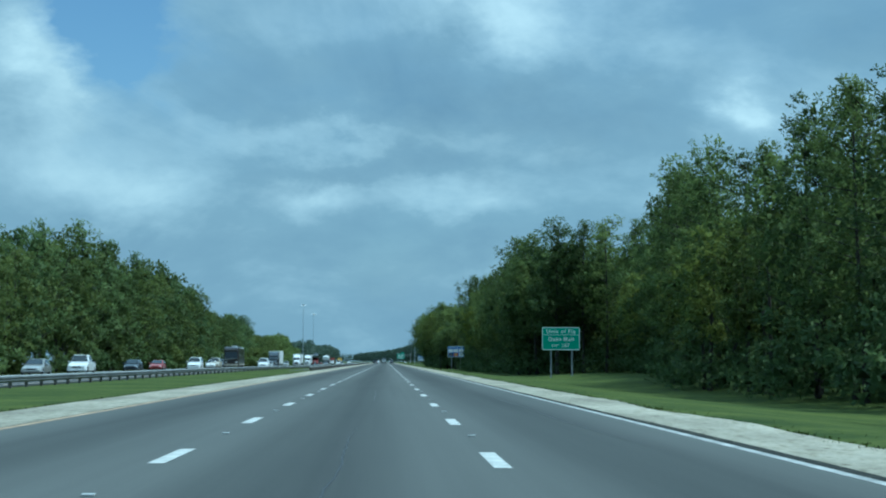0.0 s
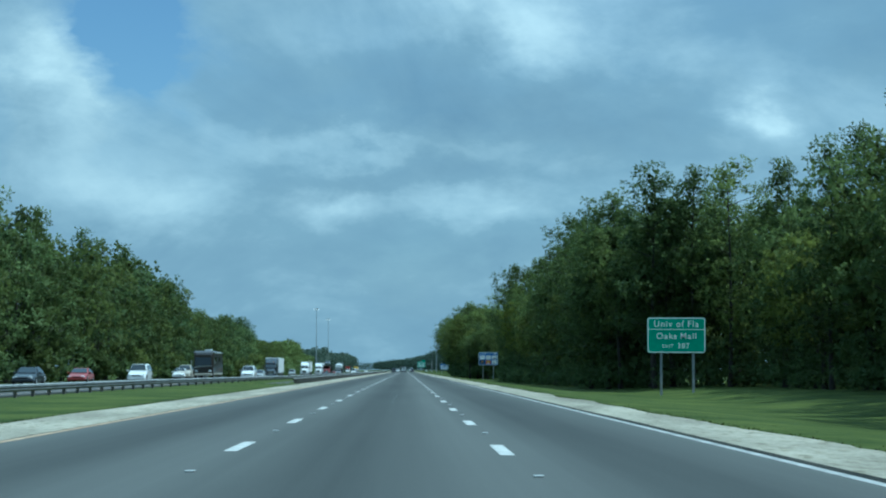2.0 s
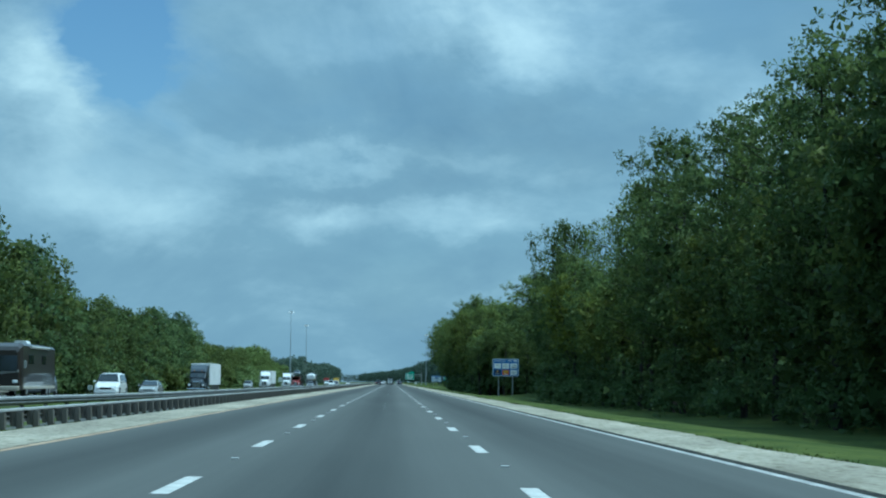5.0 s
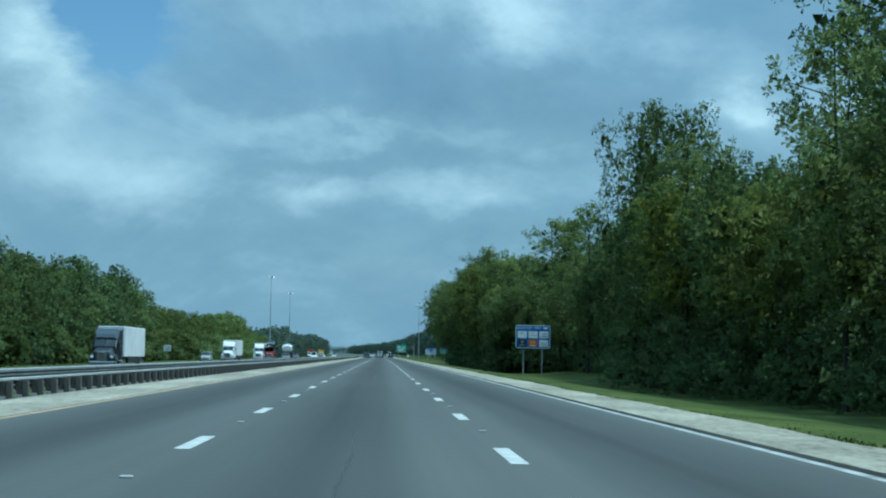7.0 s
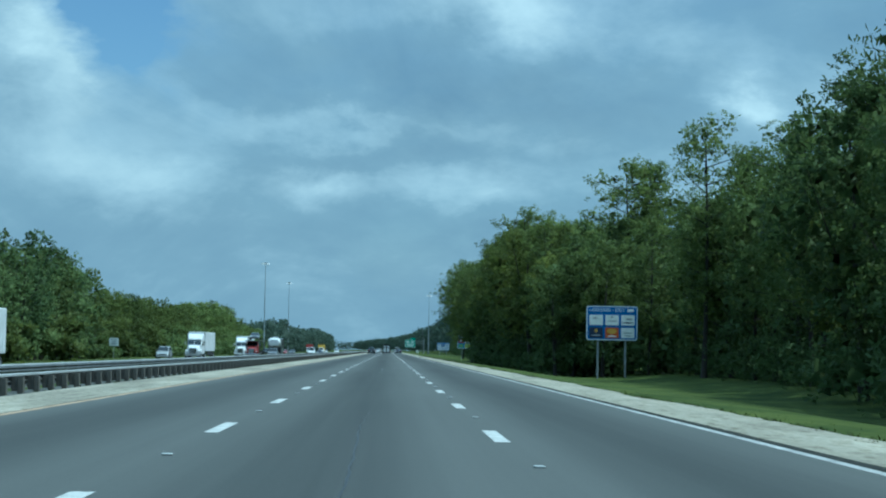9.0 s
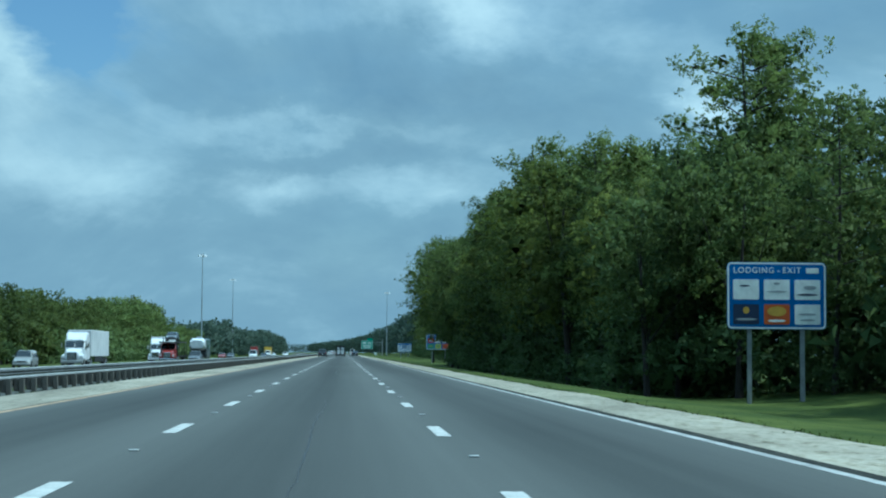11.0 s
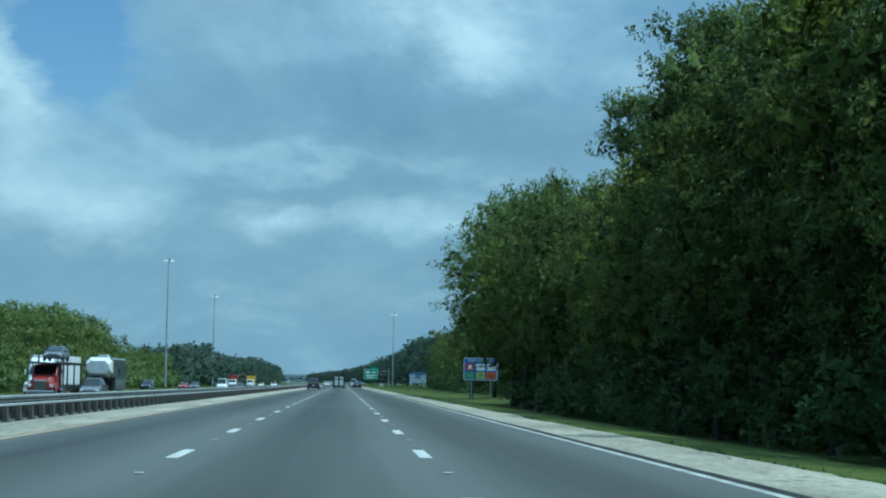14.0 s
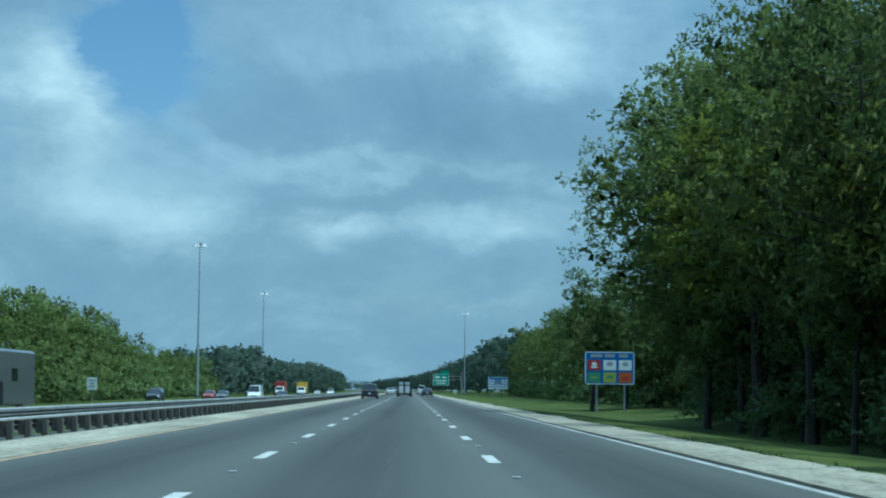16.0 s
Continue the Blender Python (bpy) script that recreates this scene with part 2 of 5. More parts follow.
LEAF_OAK = leaf_material("evergreen_oak_leaves", (0.068, 0.106, 0.041), (0.167, 0.223, 0.077))
LEAF_OLIVE = leaf_material("olive_green_leaves", (0.056, 0.078, 0.023), (0.136, 0.167, 0.045))
# Bluish, muted tone: the haze of distance is put into the leaf colour.
LEAF_HAZED = leaf_material("distant_leaves", (0.034, 0.056, 0.044), (0.078, 0.110, 0.082))
# Bright yellow-green: the look of sun on foliage, put into the leaf colour.
LEAF_YELLOW = leaf_material("yellowing_leaves", (0.118, 0.150, 0.025), (0.290, 0.312, 0.054))


# ---------------------------------------------------------------- helpers for meshes
def mesh_from(name, verts, faces, mat, smooth=False):
    me = bpy.data.meshes.new(name)
    me.from_pydata([tuple(v) for v in verts], [], [tuple(f) for f in faces])
    me.materials.append(mat)
    if smooth:
        me.polygons.foreach_set("use_smooth", [True] * len(me.polygons))
    me.update()
    return me


def mesh_quads(name, verts, mat, normals=None):
    """Fast mesh of separate faces: verts is an array (n, corners, 3); normals, one for each corner, round the shading off."""
    n, c = np.asarray(verts).shape[:2]
    me = bpy.data.meshes.new(name)
    me.vertices.add(n * c)
    me.vertices.foreach_set("co", np.asarray(verts, dtype=np.float32).ravel())
    me.loops.add(n * c)
    me.loops.foreach_set("vertex_index", np.arange(n * c, dtype=np.int32))
    me.polygons.add(n)
    me.polygons.foreach_set("loop_start", np.arange(0, n * c, c, dtype=np.int32))
    me.update(calc_edges=True)
    if normals is not None:
        me.polygons.foreach_set("use_smooth", np.ones(n, dtype=bool))
        me.normals_split_custom_set_from_vertices(np.asarray(normals, dtype=np.float32).reshape(n * c, 3).tolist())
    me.materials.append(mat)
    return me


def part(name, bm, mat, parent, label=""):
    me = bpy.data.meshes.new(name)
    bm.to_mesh(me)
    bm.free()
    me.materials.append(mat)
    ob = new(name, me)
    ob.parent = parent
    if label:
        tagged(ob, label)
    return ob


def part_mesh(name, me, parent, label="", loc=None):
    ob = new(name, me)
    ob.parent = parent
    if loc is not None:
        ob.location = loc
    if label:
        tagged(ob, label)
    return ob


def box_bm(size, loc=(0, 0, 0), bevel=0.0, rot=(0, 0, 0), bm=None):
    bm = bm or bmesh.new()
    got = bmesh.ops.create_cube(bm, size=1.0, matrix=pose(*loc, *rot) @ Matrix.Diagonal((*size, 1)))
    if bevel:
        edges = list({e for v in got["verts"] for e in v.link_edges})
        bmesh.ops.bevel(bm, geom=edges, offset=bevel, segments=2, affect="EDGES", profile=0.5)
    return bm


def tube_bm(r0, r1, h, loc=(0, 0, 0), sides=10, rot=(0, 0, 0), bm=None):
    """A tapered tube that stands on loc along its own z."""
    bm = bm or bmesh.new()
    bmesh.ops.create_cone(bm, cap_ends=True, segments=sides, radius1=r0, radius2=r1, depth=h,
                          matrix=pose(*loc, *rot) @ Matrix.Translation((0, 0, h / 2)))
    return bm


def empty(name, loc, label, category, group="", turn=0.0):
    ob = new(name)
    ob.empty_display_size = 0.3
    ob.matrix_basis = pose(*loc, 0, 0, turn)
    return tagged(ob, label, category, group)


# ---------------------------------------------------------------- the lie of the land
def bend(y):
    """The road runs straight and swings gently to the left far ahead."""
    return -1.6e-5 * max(0.0, y - 1250.0) ** 2


def ease(a, b, t):
    t = min(1.0, max(0.0, (t - a) / (b - a)))
    return t * t * (3 - 2 * t)


def table(points, y):
    for (a, va), (b, vb) in zip(points, points[1:]):
        if y <= b:
            return va + (vb - va) * max(0.0, (y - a) / (b - a))
    return points[-1][1]


# the verge falls away from the shoulder to a shallow swale before the trees: y, depth
SWALE = [(-400, 0.7), (200, 0.72), (330, 0.9), (440, 1.0), (520, 1.0), (620, 0.95), (724, 0.85), (957, 0.6), (1300, 0.5)]


def far_level(y):
    """Height of the opposite carriageway: it dips below ours past the start of the near guardrail."""
    return -0.20 - 0.48 * ease(290, 400, y)


def land(x, y):
    x = x - bend(y)
    if x > 7.4:
        z = -0.04 - table(SWALE, y) * ease(7.0, 17.0, x) + 0.10 * ease(8, 14, x) * (noise.noise((x * 0.12, y * 0.045, 3.0)))
        z += 0.45 * ease(18.5, 25, x) + 0.35 * ease(25, 40, x)
    elif x > -7.9:
        z = -0.06
    else:
        ditch = 0.40 * ease(212, 222, y) * ease(-8.1, -8.7, x) * ease(-12.9, -11.6, x)
        z = -0.06 - ditch + (far_level(y) - 0.02) * ease(-13.5, -18.5, x)
        z += 0.05 * ease(-8.5, -10, x) * ease(-17, -14, x) * noise.noise((x * 0.2, y * 0.08, 1.0))
        z -= 0.15 * ease(-33.5, -37, x)
    return z


def strip(name, x0, x1, y0, y1, z, mat, step=10.0, wobble=(0, 0), far=None, skirt=0.0):
    """A ribbon along the road from y0 to y1 whose edges may wander; skirt gives it a thickness."""
    ys = [y0]
    while ys[-1] < y1:
        ys.append(min(y1, ys[-1] + (step if ys[-1] < 1200 else 60.0)))
    vs, fs = [], []
    level = z
    for y in ys:
        b, z = bend(y), level(y) if callable(level) else level
        wa = wobble[0] * noise.noise((y * 0.11, 5.0, x0)) + 0.4 * wobble[0] * noise.noise((y * 0.9, 9.0, x0))
        wb = wobble[1] * noise.noise((y * 0.11, 5.0, x1)) + 0.4 * wobble[1] * noise.noise((y * 0.9, 9.0, x1))
        vs += [(x0 + b + wa, y, z - skirt), (x0 + b + wa, y, z), (x1 + b + wb, y, z), (x1 + b + wb, y, z - skirt)]
    for i in range(len(ys) - 1):
        a = 4 * i
        fs.append((a + 1, a + 2, a + 6, a + 5))
        if skirt:
            fs += [(a, a + 1, a + 5, a + 4), (a + 2, a + 3, a + 7, a + 6)]
    return mesh_from(name, vs, fs, mat)


xs = [-2500, -900, -400, -200, -120, -80, -60, -50, -45, -40, -37, -34, -30, -26, -22, -18.5, -16, -13.5, -12.9, -12.2, -11.6,
      -10.5, -9.5, -8.8, -8.5, -8.3, -8.1, -7.9, -6, 0, 5, 7.0, 7.4, 8, 9, 10, 11, 12, 13, 14.5, 16, 18, 20, 23, 26, 30, 40, 60, 100,
      200, 400, 900, 2500]
ys = [-400, -150, -60] + [float(v) for v in range(-20, 720, 3)] + [float(v) for v in range(720, 1250, 12)] + \
     [float(v) for v in range(1250, 3200, 90)] + [3600, 4200, 4900]
gv = [(x + bend(y), y, land(x + bend(y), y)) for y in ys for x in xs]
nx = len(xs)
gf = [(j * nx + i, j * nx + i + 1, (j + 1) * nx + i + 1, (j + 1) * nx + i) for j in range(len(ys) - 1) for i in range(nx - 1)]
ground = new("ground", mesh_from("ground", gv, gf, GRASS, smooth=True))
tagged(ground, "mown green roadside grass with patches of shade", "grass", kind="structure")

road = tagged(new("road", strip("road", -5.64, 5.36, -80, 4600, 0.0, ASPHALT, skirt=0.08)),
              "three-lane grey asphalt carriageway with worn wheel tracks", "road", kind="structure")
far_road = tagged(new("road_opposite", strip("road_opposite", -33.2, -18.6, -80, 4600, far_level, ASPHALT_FAR, skirt=0.12)),
                  "opposite asphalt carriageway beyond the grass median", "road", kind="structure")
shoulder_l = tagged(new("shoulder_left", strip("shoulder_left", -7.70, -5.76, -80, 4600, -0.012, SHOULDER, 2.5, (0.10, 0.0), skirt=0.08)),
                    "pale weathered concrete inside shoulder", "shoulder", kind="structure")
shoulder_r = tagged(new("shoulder_right", strip("shoulder_right", 5.40, 7.02, -80, 4600, -0.012, SHOULDER, 0.9, (0.0, 0.32), skirt=0.08)),
                    "pale gravelly outside shoulder with a ragged grass edge", "shoulder", kind="structure")
seam_l = tagged(new("seam_left", strip("seam_left", -5.80, -5.60, -80, 2500, -0.02, SEAM)), "dark joint beside the shoulder", "joint", kind="structure")
seam_r = tagged(new("seam_right", strip("seam_right", 5.20, 5.40, -80, 2500, 0.003, SEAM, 1.5, (0.01, 0.05))), "dark joint beside the shoulder", "joint", kind="structure")
part_mesh("edge_line", strip("edge_line", -5.60, -5.44, -80, 3000, 0.004, YELLOW_PAINT), road, "faded yellow edge line")
part_mesh("edge_line", strip("edge_line", 5.04, 5.17, -80, 3000, 0.004, EDGE_PAINT), road, "white painted edge line")
part_mesh("edge_line", strip("edge_line", -21.2 + 1.35, -21.2 + 1.5, -80, 3000, lambda y: far_level(y) + 0.006, YELLOW_PAINT), far_road)
part_mesh("edge_line", strip("edge_line", -31.0, -30.85, -80, 3000, lambda y: far_level(y) + 0.006, WHITE_PAINT), far_road)


def dash_mesh(name):
    """A painted lane dash with worn, slightly uneven ends."""
    w, l, t = 0.095, 1.52, 0.004
    pts = []
    for i in range(7):
        pts.append((-w + i * w / 3, -l + 0.02 * math.sin(i * 2.1), t))
    for i in range(7):
        pts.append((w - i * w / 3, l + 0.02 * math.sin(i * 1.7 + 1), t))
    return mesh_from(name, pts, [tuple(range(14))], WHITE_PAINT)


DASH_STEP, DASH_PHASE = 12.192, 7.31
# the left line's dashes stand a little further on than the right line's: y, metres
LEFT_SHIFT = [(0, 0.9), (60, 0.6), (110, 1.4), (170, 1.7), (265, 1.9), (300, 0.8), (350, 1.8), (445, -0.2), (480, -0.3), (510, -1.2), (535, -0.2), (557, 1.1), (640, 0.9), (1300, 0.9)]


lane_dash = dash_mesh("lane_dash")
marker_bm = bmesh.new()
box_bm((0.11, 0.10, 0.022), (0, 0, 0.011), 0.008, bm=marker_bm)
marker_me = bpy.data.meshes.new("reflector")
marker_bm.to_mesh(marker_me)
marker_bm.free()
marker_me.materials.append(plain("marker_plastic", (0.38, 0.39, 0.38), 0.4))
for k in range(-2, 100):
    for x, shift in ((1.83, 0.0), (-1.83, table(LEFT_SHIFT, DASH_STEP * k))):
        y = DASH_PHASE + shift + DASH_STEP * k
        part_mesh("lane_dash", lane_dash, road, loc=(x, y, 0.0))
        if k < 60:
            part_mesh("reflector", marker_me, road, loc=(x + 0.05, y + DASH_STEP / 2, 0.0))
far_dashes = []
for k in range(0, 150):
    for x in (-23.55, -27.25):
        y = 4.0 + DASH_STEP * k
        za, zb = far_level(y) + 0.008, far_level(y + 3.05) + 0.008
        far_dashes.append([(x - 0.08, y, za), (x + 0.08, y, za), (x + 0.08, y + 3.05, zb), (x - 0.08, y + 3.05, zb)])
tagged(part_mesh("lane_dashes", mesh_quads("lane_dashes", np.array(far_dashes), WHITE_PAINT), far_road), kind="stuff")


# long cracks that wander along the lanes
def crack_mesh(x, y0, y1, w):
    vs, fs = [], []
    n = int((y1 - y0) / 0.7)
    for i in range(n + 1):
        y = y0 + (y1 - y0) * i / n
        c = x + 0.10 * noise.noise((y * 0.12, x * 3, 0)) + 0.05 * noise.noise((y * 0.9, x * 3, 4.0))
        ww = w * (0.35 + 0.65 * abs(noise.noise((y * 0.4, x, 8.0)))) * min(1.0, 3 * i / n, 3 * (n - i) / n + 0.05)
        vs += [(c - ww, y, 0.003), (c + ww, y, 0.003)]
    fs = [(2 * i, 2 * i + 1, 2 * i + 3, 2 * i + 2) for i in range(n)]
    return mesh_from("crack", vs, fs, TAR)


for x, y0, y1, w in ((0.12, 8, 30, 0.022), (0.25, 46, 66, 0.018), (0.10, 240, 270, 0.022), (0.08, 318, 345, 0.024), (0.12, 395, 425, 0.024), (0.15, 470, 492, 0.018),
                     (0.2, 585, 606, 0.018), (-3.5, 290, 330, 0.02), (3.9, 20, 60, 0.018), (0.15, 120, 150, 0.016), (3.8, 440, 480, 0.018)):
    part_mesh("crack", crack_mesh(x, y0, y1, w), road, "dark sealed crack")

# ---------------------------------------------------------------- guardrails
def beam_mesh(name, line, side, mat):
    """A W-shaped steel beam along a line of (x, y, z of its top); side: the way its face looks."""
    prof = [(0.0, 0.0), (0.025, -0.012), (0.07, -0.075), (0.07, -0.105), (0.015, -0.15), (0.015, -0.16), (0.07, -0.205),
            (0.07, -0.235), (0.025, -0.298), (0.0, -0.31)]
    prof = prof + [(a - 0.012, b) for a, b in reversed(prof)]
    k = len(prof)
    vs = [(x + side * a, y, z + b) for x, y, z in line for a, b in prof]
    fs = [(i * k + j, i * k + (j + 1) % k, (i + 1) * k + (j + 1) % k, (i + 1) * k + j) for i in range(len(line) - 1) for j in range(k)]
    return mesh_from(name, vs, fs, mat)


def post_mesh(name, height):
    bm = bmesh.new()
    for size, at in (((0.15, 0.17, height), (0, 0, -height / 2 + 0.02)), ((0.14, 0.15, 0.34), (-0.15, 0, -0.16))):
        box_bm(size, at, bm=bm)
    bmesh.ops.bevel(bm, geom=[e for e in bm.edges if abs(e.verts[0].co.z - e.verts[1].co.z) > 0.1], offset=0.012, segments=1, affect="EDGES")
    me = bpy.data.meshes.new(name)
    bm.to_mesh(me)
    bm.free()
    me.materials.append(POST_GREY)
    return me


NEAR_TOP, NEAR_X = 0.345, -8.45
near_line = [(NEAR_X - 0.22, y, NEAR_TOP) for y in np.arange(213.0, 1300.0, 1.905 * 2)]
near_rail = tagged(new("guardrail"), "galvanised steel guardrail on weathered posts beside the pale shoulder", "guardrail", kind="structure")
part_mesh("beam", beam_mesh("beam", near_line, -1, DULL_STEEL), near_rail, "double-ridged steel beam")
# Added strip: its pale colour draws the highlight along the beam's top.
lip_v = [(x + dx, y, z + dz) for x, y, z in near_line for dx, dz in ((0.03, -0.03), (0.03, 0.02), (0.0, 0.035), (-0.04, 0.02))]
part_mesh("beam_edge", mesh_from("beam_edge", lip_v, [(4 * i + j, 4 * i + j + 1, 4 * i + j + 5, 4 * i + j + 4) for i in range(len(near_line) - 1) for j in range(3)], SUNLIT_STEEL), near_rail, "added strip along the upper edge, coloured pale as a sunlit highlight")
apron_x = (-12.4, -11.8, -10.8, -9.6, -8.75, -8.35, -8.05, -7.7)
apron_y = [float(v) for v in range(216, 720, 3)] + [float(v) for v in range(720, 1300, 12)]
av = [(x + 0.25 * noise.noise((y * 0.3, x, 2.0)) * (x < -12), y, land(x, y) + 0.012 - 0.12 * ease(222, 216, y)) for y in apron_y for x in apron_x]
na = len(apron_x)
apron = new("median_apron", mesh_from("median_apron", av, [(j * na + i, j * na + i + 1, (j + 1) * na + i + 1, (j + 1) * na + i) for j in range(len(apron_y) - 1) for i in range(na - 1)], APRON, smooth=True))
tagged(apron, "dark soil and gravel between the two guardrails", "ground", kind="structure")
post_me = post_mesh("post", 0.80)
n_posts = 0
rest = []
for y in np.arange(213.6, 1000.0, 1.905):
    if n_posts < 290:
        part_mesh("post", post_me, near_rail, loc=(NEAR_X, y, NEAR_TOP - 0.06))
        n_posts += 1
    else:
        rest.append(y)
pv, pf = [], []
for y in rest:
    a = len(pv)
    for dz in (-0.8, 0.02):
        pv += [(NEAR_X - 0.075, y - 0.085, NEAR_TOP - 0.06 + dz), (NEAR_X + 0.075, y - 0.085, NEAR_TOP - 0.06 + dz),
               (NEAR_X + 0.075, y + 0.085, NEAR_TOP - 0.06 + dz), (NEAR_X - 0.075, y + 0.085, NEAR_TOP - 0.06 + dz)]
    pf += [(a, a + 1, a + 5, a + 4), (a + 1, a + 2, a + 6, a + 5), (a + 2, a + 3, a + 7, a + 6), (a + 3, a, a + 4, a + 7), (a + 4, a + 5, a + 6, a + 7)]
tagged(part_mesh("posts", mesh_from("posts", pv, pf, POST_GREY), near_rail), kind="stuff")


def far_x(y):
    return -17.2 + 4.4 * ease(175, 290, y)


FAR_TOP = 0.36
far_line = [(far_x(y), y, FAR_TOP) for y in np.arange(-40.0, 1300.0, 3.81)]
far_rail = tagged(new("guardrail_median"), "galvanised steel guardrail along the far side of the median", "guardrail", kind="structure")
part_mesh("beam", beam_mesh("beam", far_line, 1, STEEL), far_rail, "double-ridged steel beam")
# The far beam's top highlight, likewise a pale added strip.
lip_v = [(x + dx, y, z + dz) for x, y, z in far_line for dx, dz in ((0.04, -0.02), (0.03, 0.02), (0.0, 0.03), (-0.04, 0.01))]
part_mesh("beam_edge", mesh_from("beam_edge", lip_v, [(4 * i + j, 4 * i + j + 1, 4 * i + j + 5, 4 * i + j + 4) for i in range(len(far_line) - 1) for j in range(3)], SUNLIT_STEEL), far_rail, "added strip along the upper edge, coloured pale as a sunlit highlight")
far_post = post_mesh("post", 0.85)
for y in np.arange(-30.0, 900.0, 3.81):
    part_mesh("post", far_post, far_rail, loc=(far_x(y) - 0.12, y, FAR_TOP))


# ---------------------------------------------------------------- signs
def text_mesh(body, size, mat, thick=0.004):
    cu = bpy.data.curves.new("lettering", "FONT")
    cu.body, cu.size, cu.align_x, cu.align_y, cu.extrude, cu.offset = body, size, "CENTER", "CENTER", thick, size * 0.012
    cu.space_character = 1.18
    tmp = bpy.data.objects.new("lettering", cu)
    scene.collection.objects.link(tmp)
    deps = bpy.context.evaluated_depsgraph_get()
    me = bpy.data.meshes.new_from_object(tmp.evaluated_get(deps))
    bpy.data.objects.remove(tmp)
    me.materials.clear()
    me.materials.append(mat)
    return me


def rounded_panel(w, h, r, thick, z=0.0):
    """A panel with rounded corners that stands in the xz plane; its face looks to -y."""
    bm = bmesh.new()
    pts = []
    for cx, cz, a0 in ((w / 2 - r, h / 2 - r, 0), (-w / 2 + r, h / 2 - r, 90), (-w / 2 + r, -h / 2 + r, 180), (w / 2 - r, -h / 2 + r, 270)):
        for i in range(6):
            a = radians(a0 + 18 * i)
            pts.append((cx + r * math.cos(a), 0, cz + r * math.sin(a) + z))
    vs = [bm.verts.new(p) for p in pts]
    face = bm.faces.new(vs)
    got = bmesh.ops.extrude_face_region(bm, geom=[face])
    bmesh.ops.translate(bm, verts=[v for v in got["geom"] if isinstance(v, bmesh.types.BMVert)], vec=(0, thick, 0))
    bmesh.ops.recalc_face_normals(bm, faces=bm.faces)
    return bm


def rounded_border(w, h, r, band, y, z=0.0):
    """A raised frame line round the edge of a panel."""
    bm = bmesh.new()
    rings = []
    for inset in (0.0, band):
        ring = []
        rr, ww, hh = r - inset, w / 2 - inset, h / 2 - inset
        for cx, cz, a0 in ((ww - rr, hh - rr, 0), (-ww + rr, hh - rr, 90), (-ww + rr, -hh + rr, 180), (ww - rr, -hh + rr, 270)):
            for i in range(6):
                a = radians(a0 + 18 * i)
                ring.append(bm.verts.new((cx + rr * math.cos(a), y, cz + rr * math.sin(a) + z)))
        rings.append(ring)
    k = len(rings[0])
    for i in range(k):
        bm.faces.new((rings[0][i], rings[0][(i + 1) % k], rings[1][(i + 1) % k], rings[1][i]))
    bmesh.ops.recalc_face_normals(bm, faces=bm.faces)
    return bm


def sign_board(name, x0, x1, y, z0, z1, mat, posts, label, foot=-0.1):
    """A panel on I-section posts. Returns its Empty; the panel's middle is its local (0, 0, mid height)."""
    w, h, cx = x1 - x0, z1 - z0, (x0 + x1) / 2
    sign = empty(name, (cx, y, 0), label, "road sign")
    mid = (z0 + z1) / 2
    panel = part("panel", rounded_panel(w, h, 0.22, 0.05, mid), mat, sign)
    part("border", rounded_border(w - 0.04, h - 0.04, 0.2, 0.075, -0.006, mid), SIGN_WHITE, panel, "white border line")
    for px_ in posts:
        bm = box_bm((0.16, 0.012, z1 - foot - 0.2), (px_ - cx, 0.09, (z1 + foot - 0.2) / 2))
        box_bm((0.012, 0.20, z1 - foot - 0.2), (px_ - cx, 0.19, (z1 + foot - 0.2) / 2), bm=bm)
        box_bm((0.16, 0.012, z1 - foot - 0.2), (px_ - cx, 0.29, (z1 + foot - 0.2) / 2), bm=bm)
        part("post", bm, ALUMINIUM, sign, "bare metal post")
    for k in range(3):
        part("brace", box_bm((w - 0.3, 0.03, 0.07), (0, 0.066, z0 + h * (0.2 + 0.3 * k)), 0.005), ALUMINIUM, sign)
    return sign, panel, mid, cx


def lettering(panel, body, size, x, z, mat):
    """Each word of a line as an object of its own, the line centred on x."""
    words = [text_mesh(w, size, mat) for w in body.split()]
    spans = [(min(v.co.x for v in m.vertices), max(v.co.x for v in m.vertices)) for m in words]
    gap = size * 0.42
    at = x - (sum(b - a for a, b in spans) + gap * (len(words) - 1)) / 2
    for m, (a, b) in zip(words, spans):
        ob = part_mesh("word", m, panel)
        ob.matrix_basis = pose(at - a, -0.012, z, 90, 0, 0)
        at += b - a + gap


def bar(panel, w, h, x, z, mat, name="bar", y=-0.012):
    return part(name, box_bm((w, 0.008, h), (x, y, z), 0.003), mat, panel)


# green guide sign
sign, panel, mid, cx = sign_board("guide_sign", 18.10, 22.36, 195.5, 2.36, 4.95, SIGN_GREEN, (19.13, 21.48),
                                  "green guide sign with white lettering on two metal posts", -0.75)
bar(panel, 4.1, 0.05, 0, mid + 0.42, SIGN_WHITE, "divider")
lettering(panel, "Univ of Fla", 0.64, 0.0, mid + 0.80, SIGN_WHITE)
lettering(panel, "Oaks Mall", 0.64, 0.0, mid - 0.08, SIGN_WHITE)
lettering(panel, "EXIT", 0.36, -0.62, mid - 0.80, SIGN_WHITE)
lettering(panel, "387", 0.54, 0.52, mid - 0.78, SIGN_WHITE)

LOGO_RED = plain("logo_red", (0.42, 0.03, 0.03), 0.5)
LOGO_ORANGE = plain("logo_orange", (0.50, 0.10, 0.02), 0.5)
LOGO_NAVY = plain("logo_navy", (0.015, 0.03, 0.08), 0.5)
LOGO_GREEN = plain("logo_green", (0.10, 0.28, 0.16), 0.5)
LOGO_LIME = plain("logo_lime", (0.38, 0.42, 0.08), 0.5)
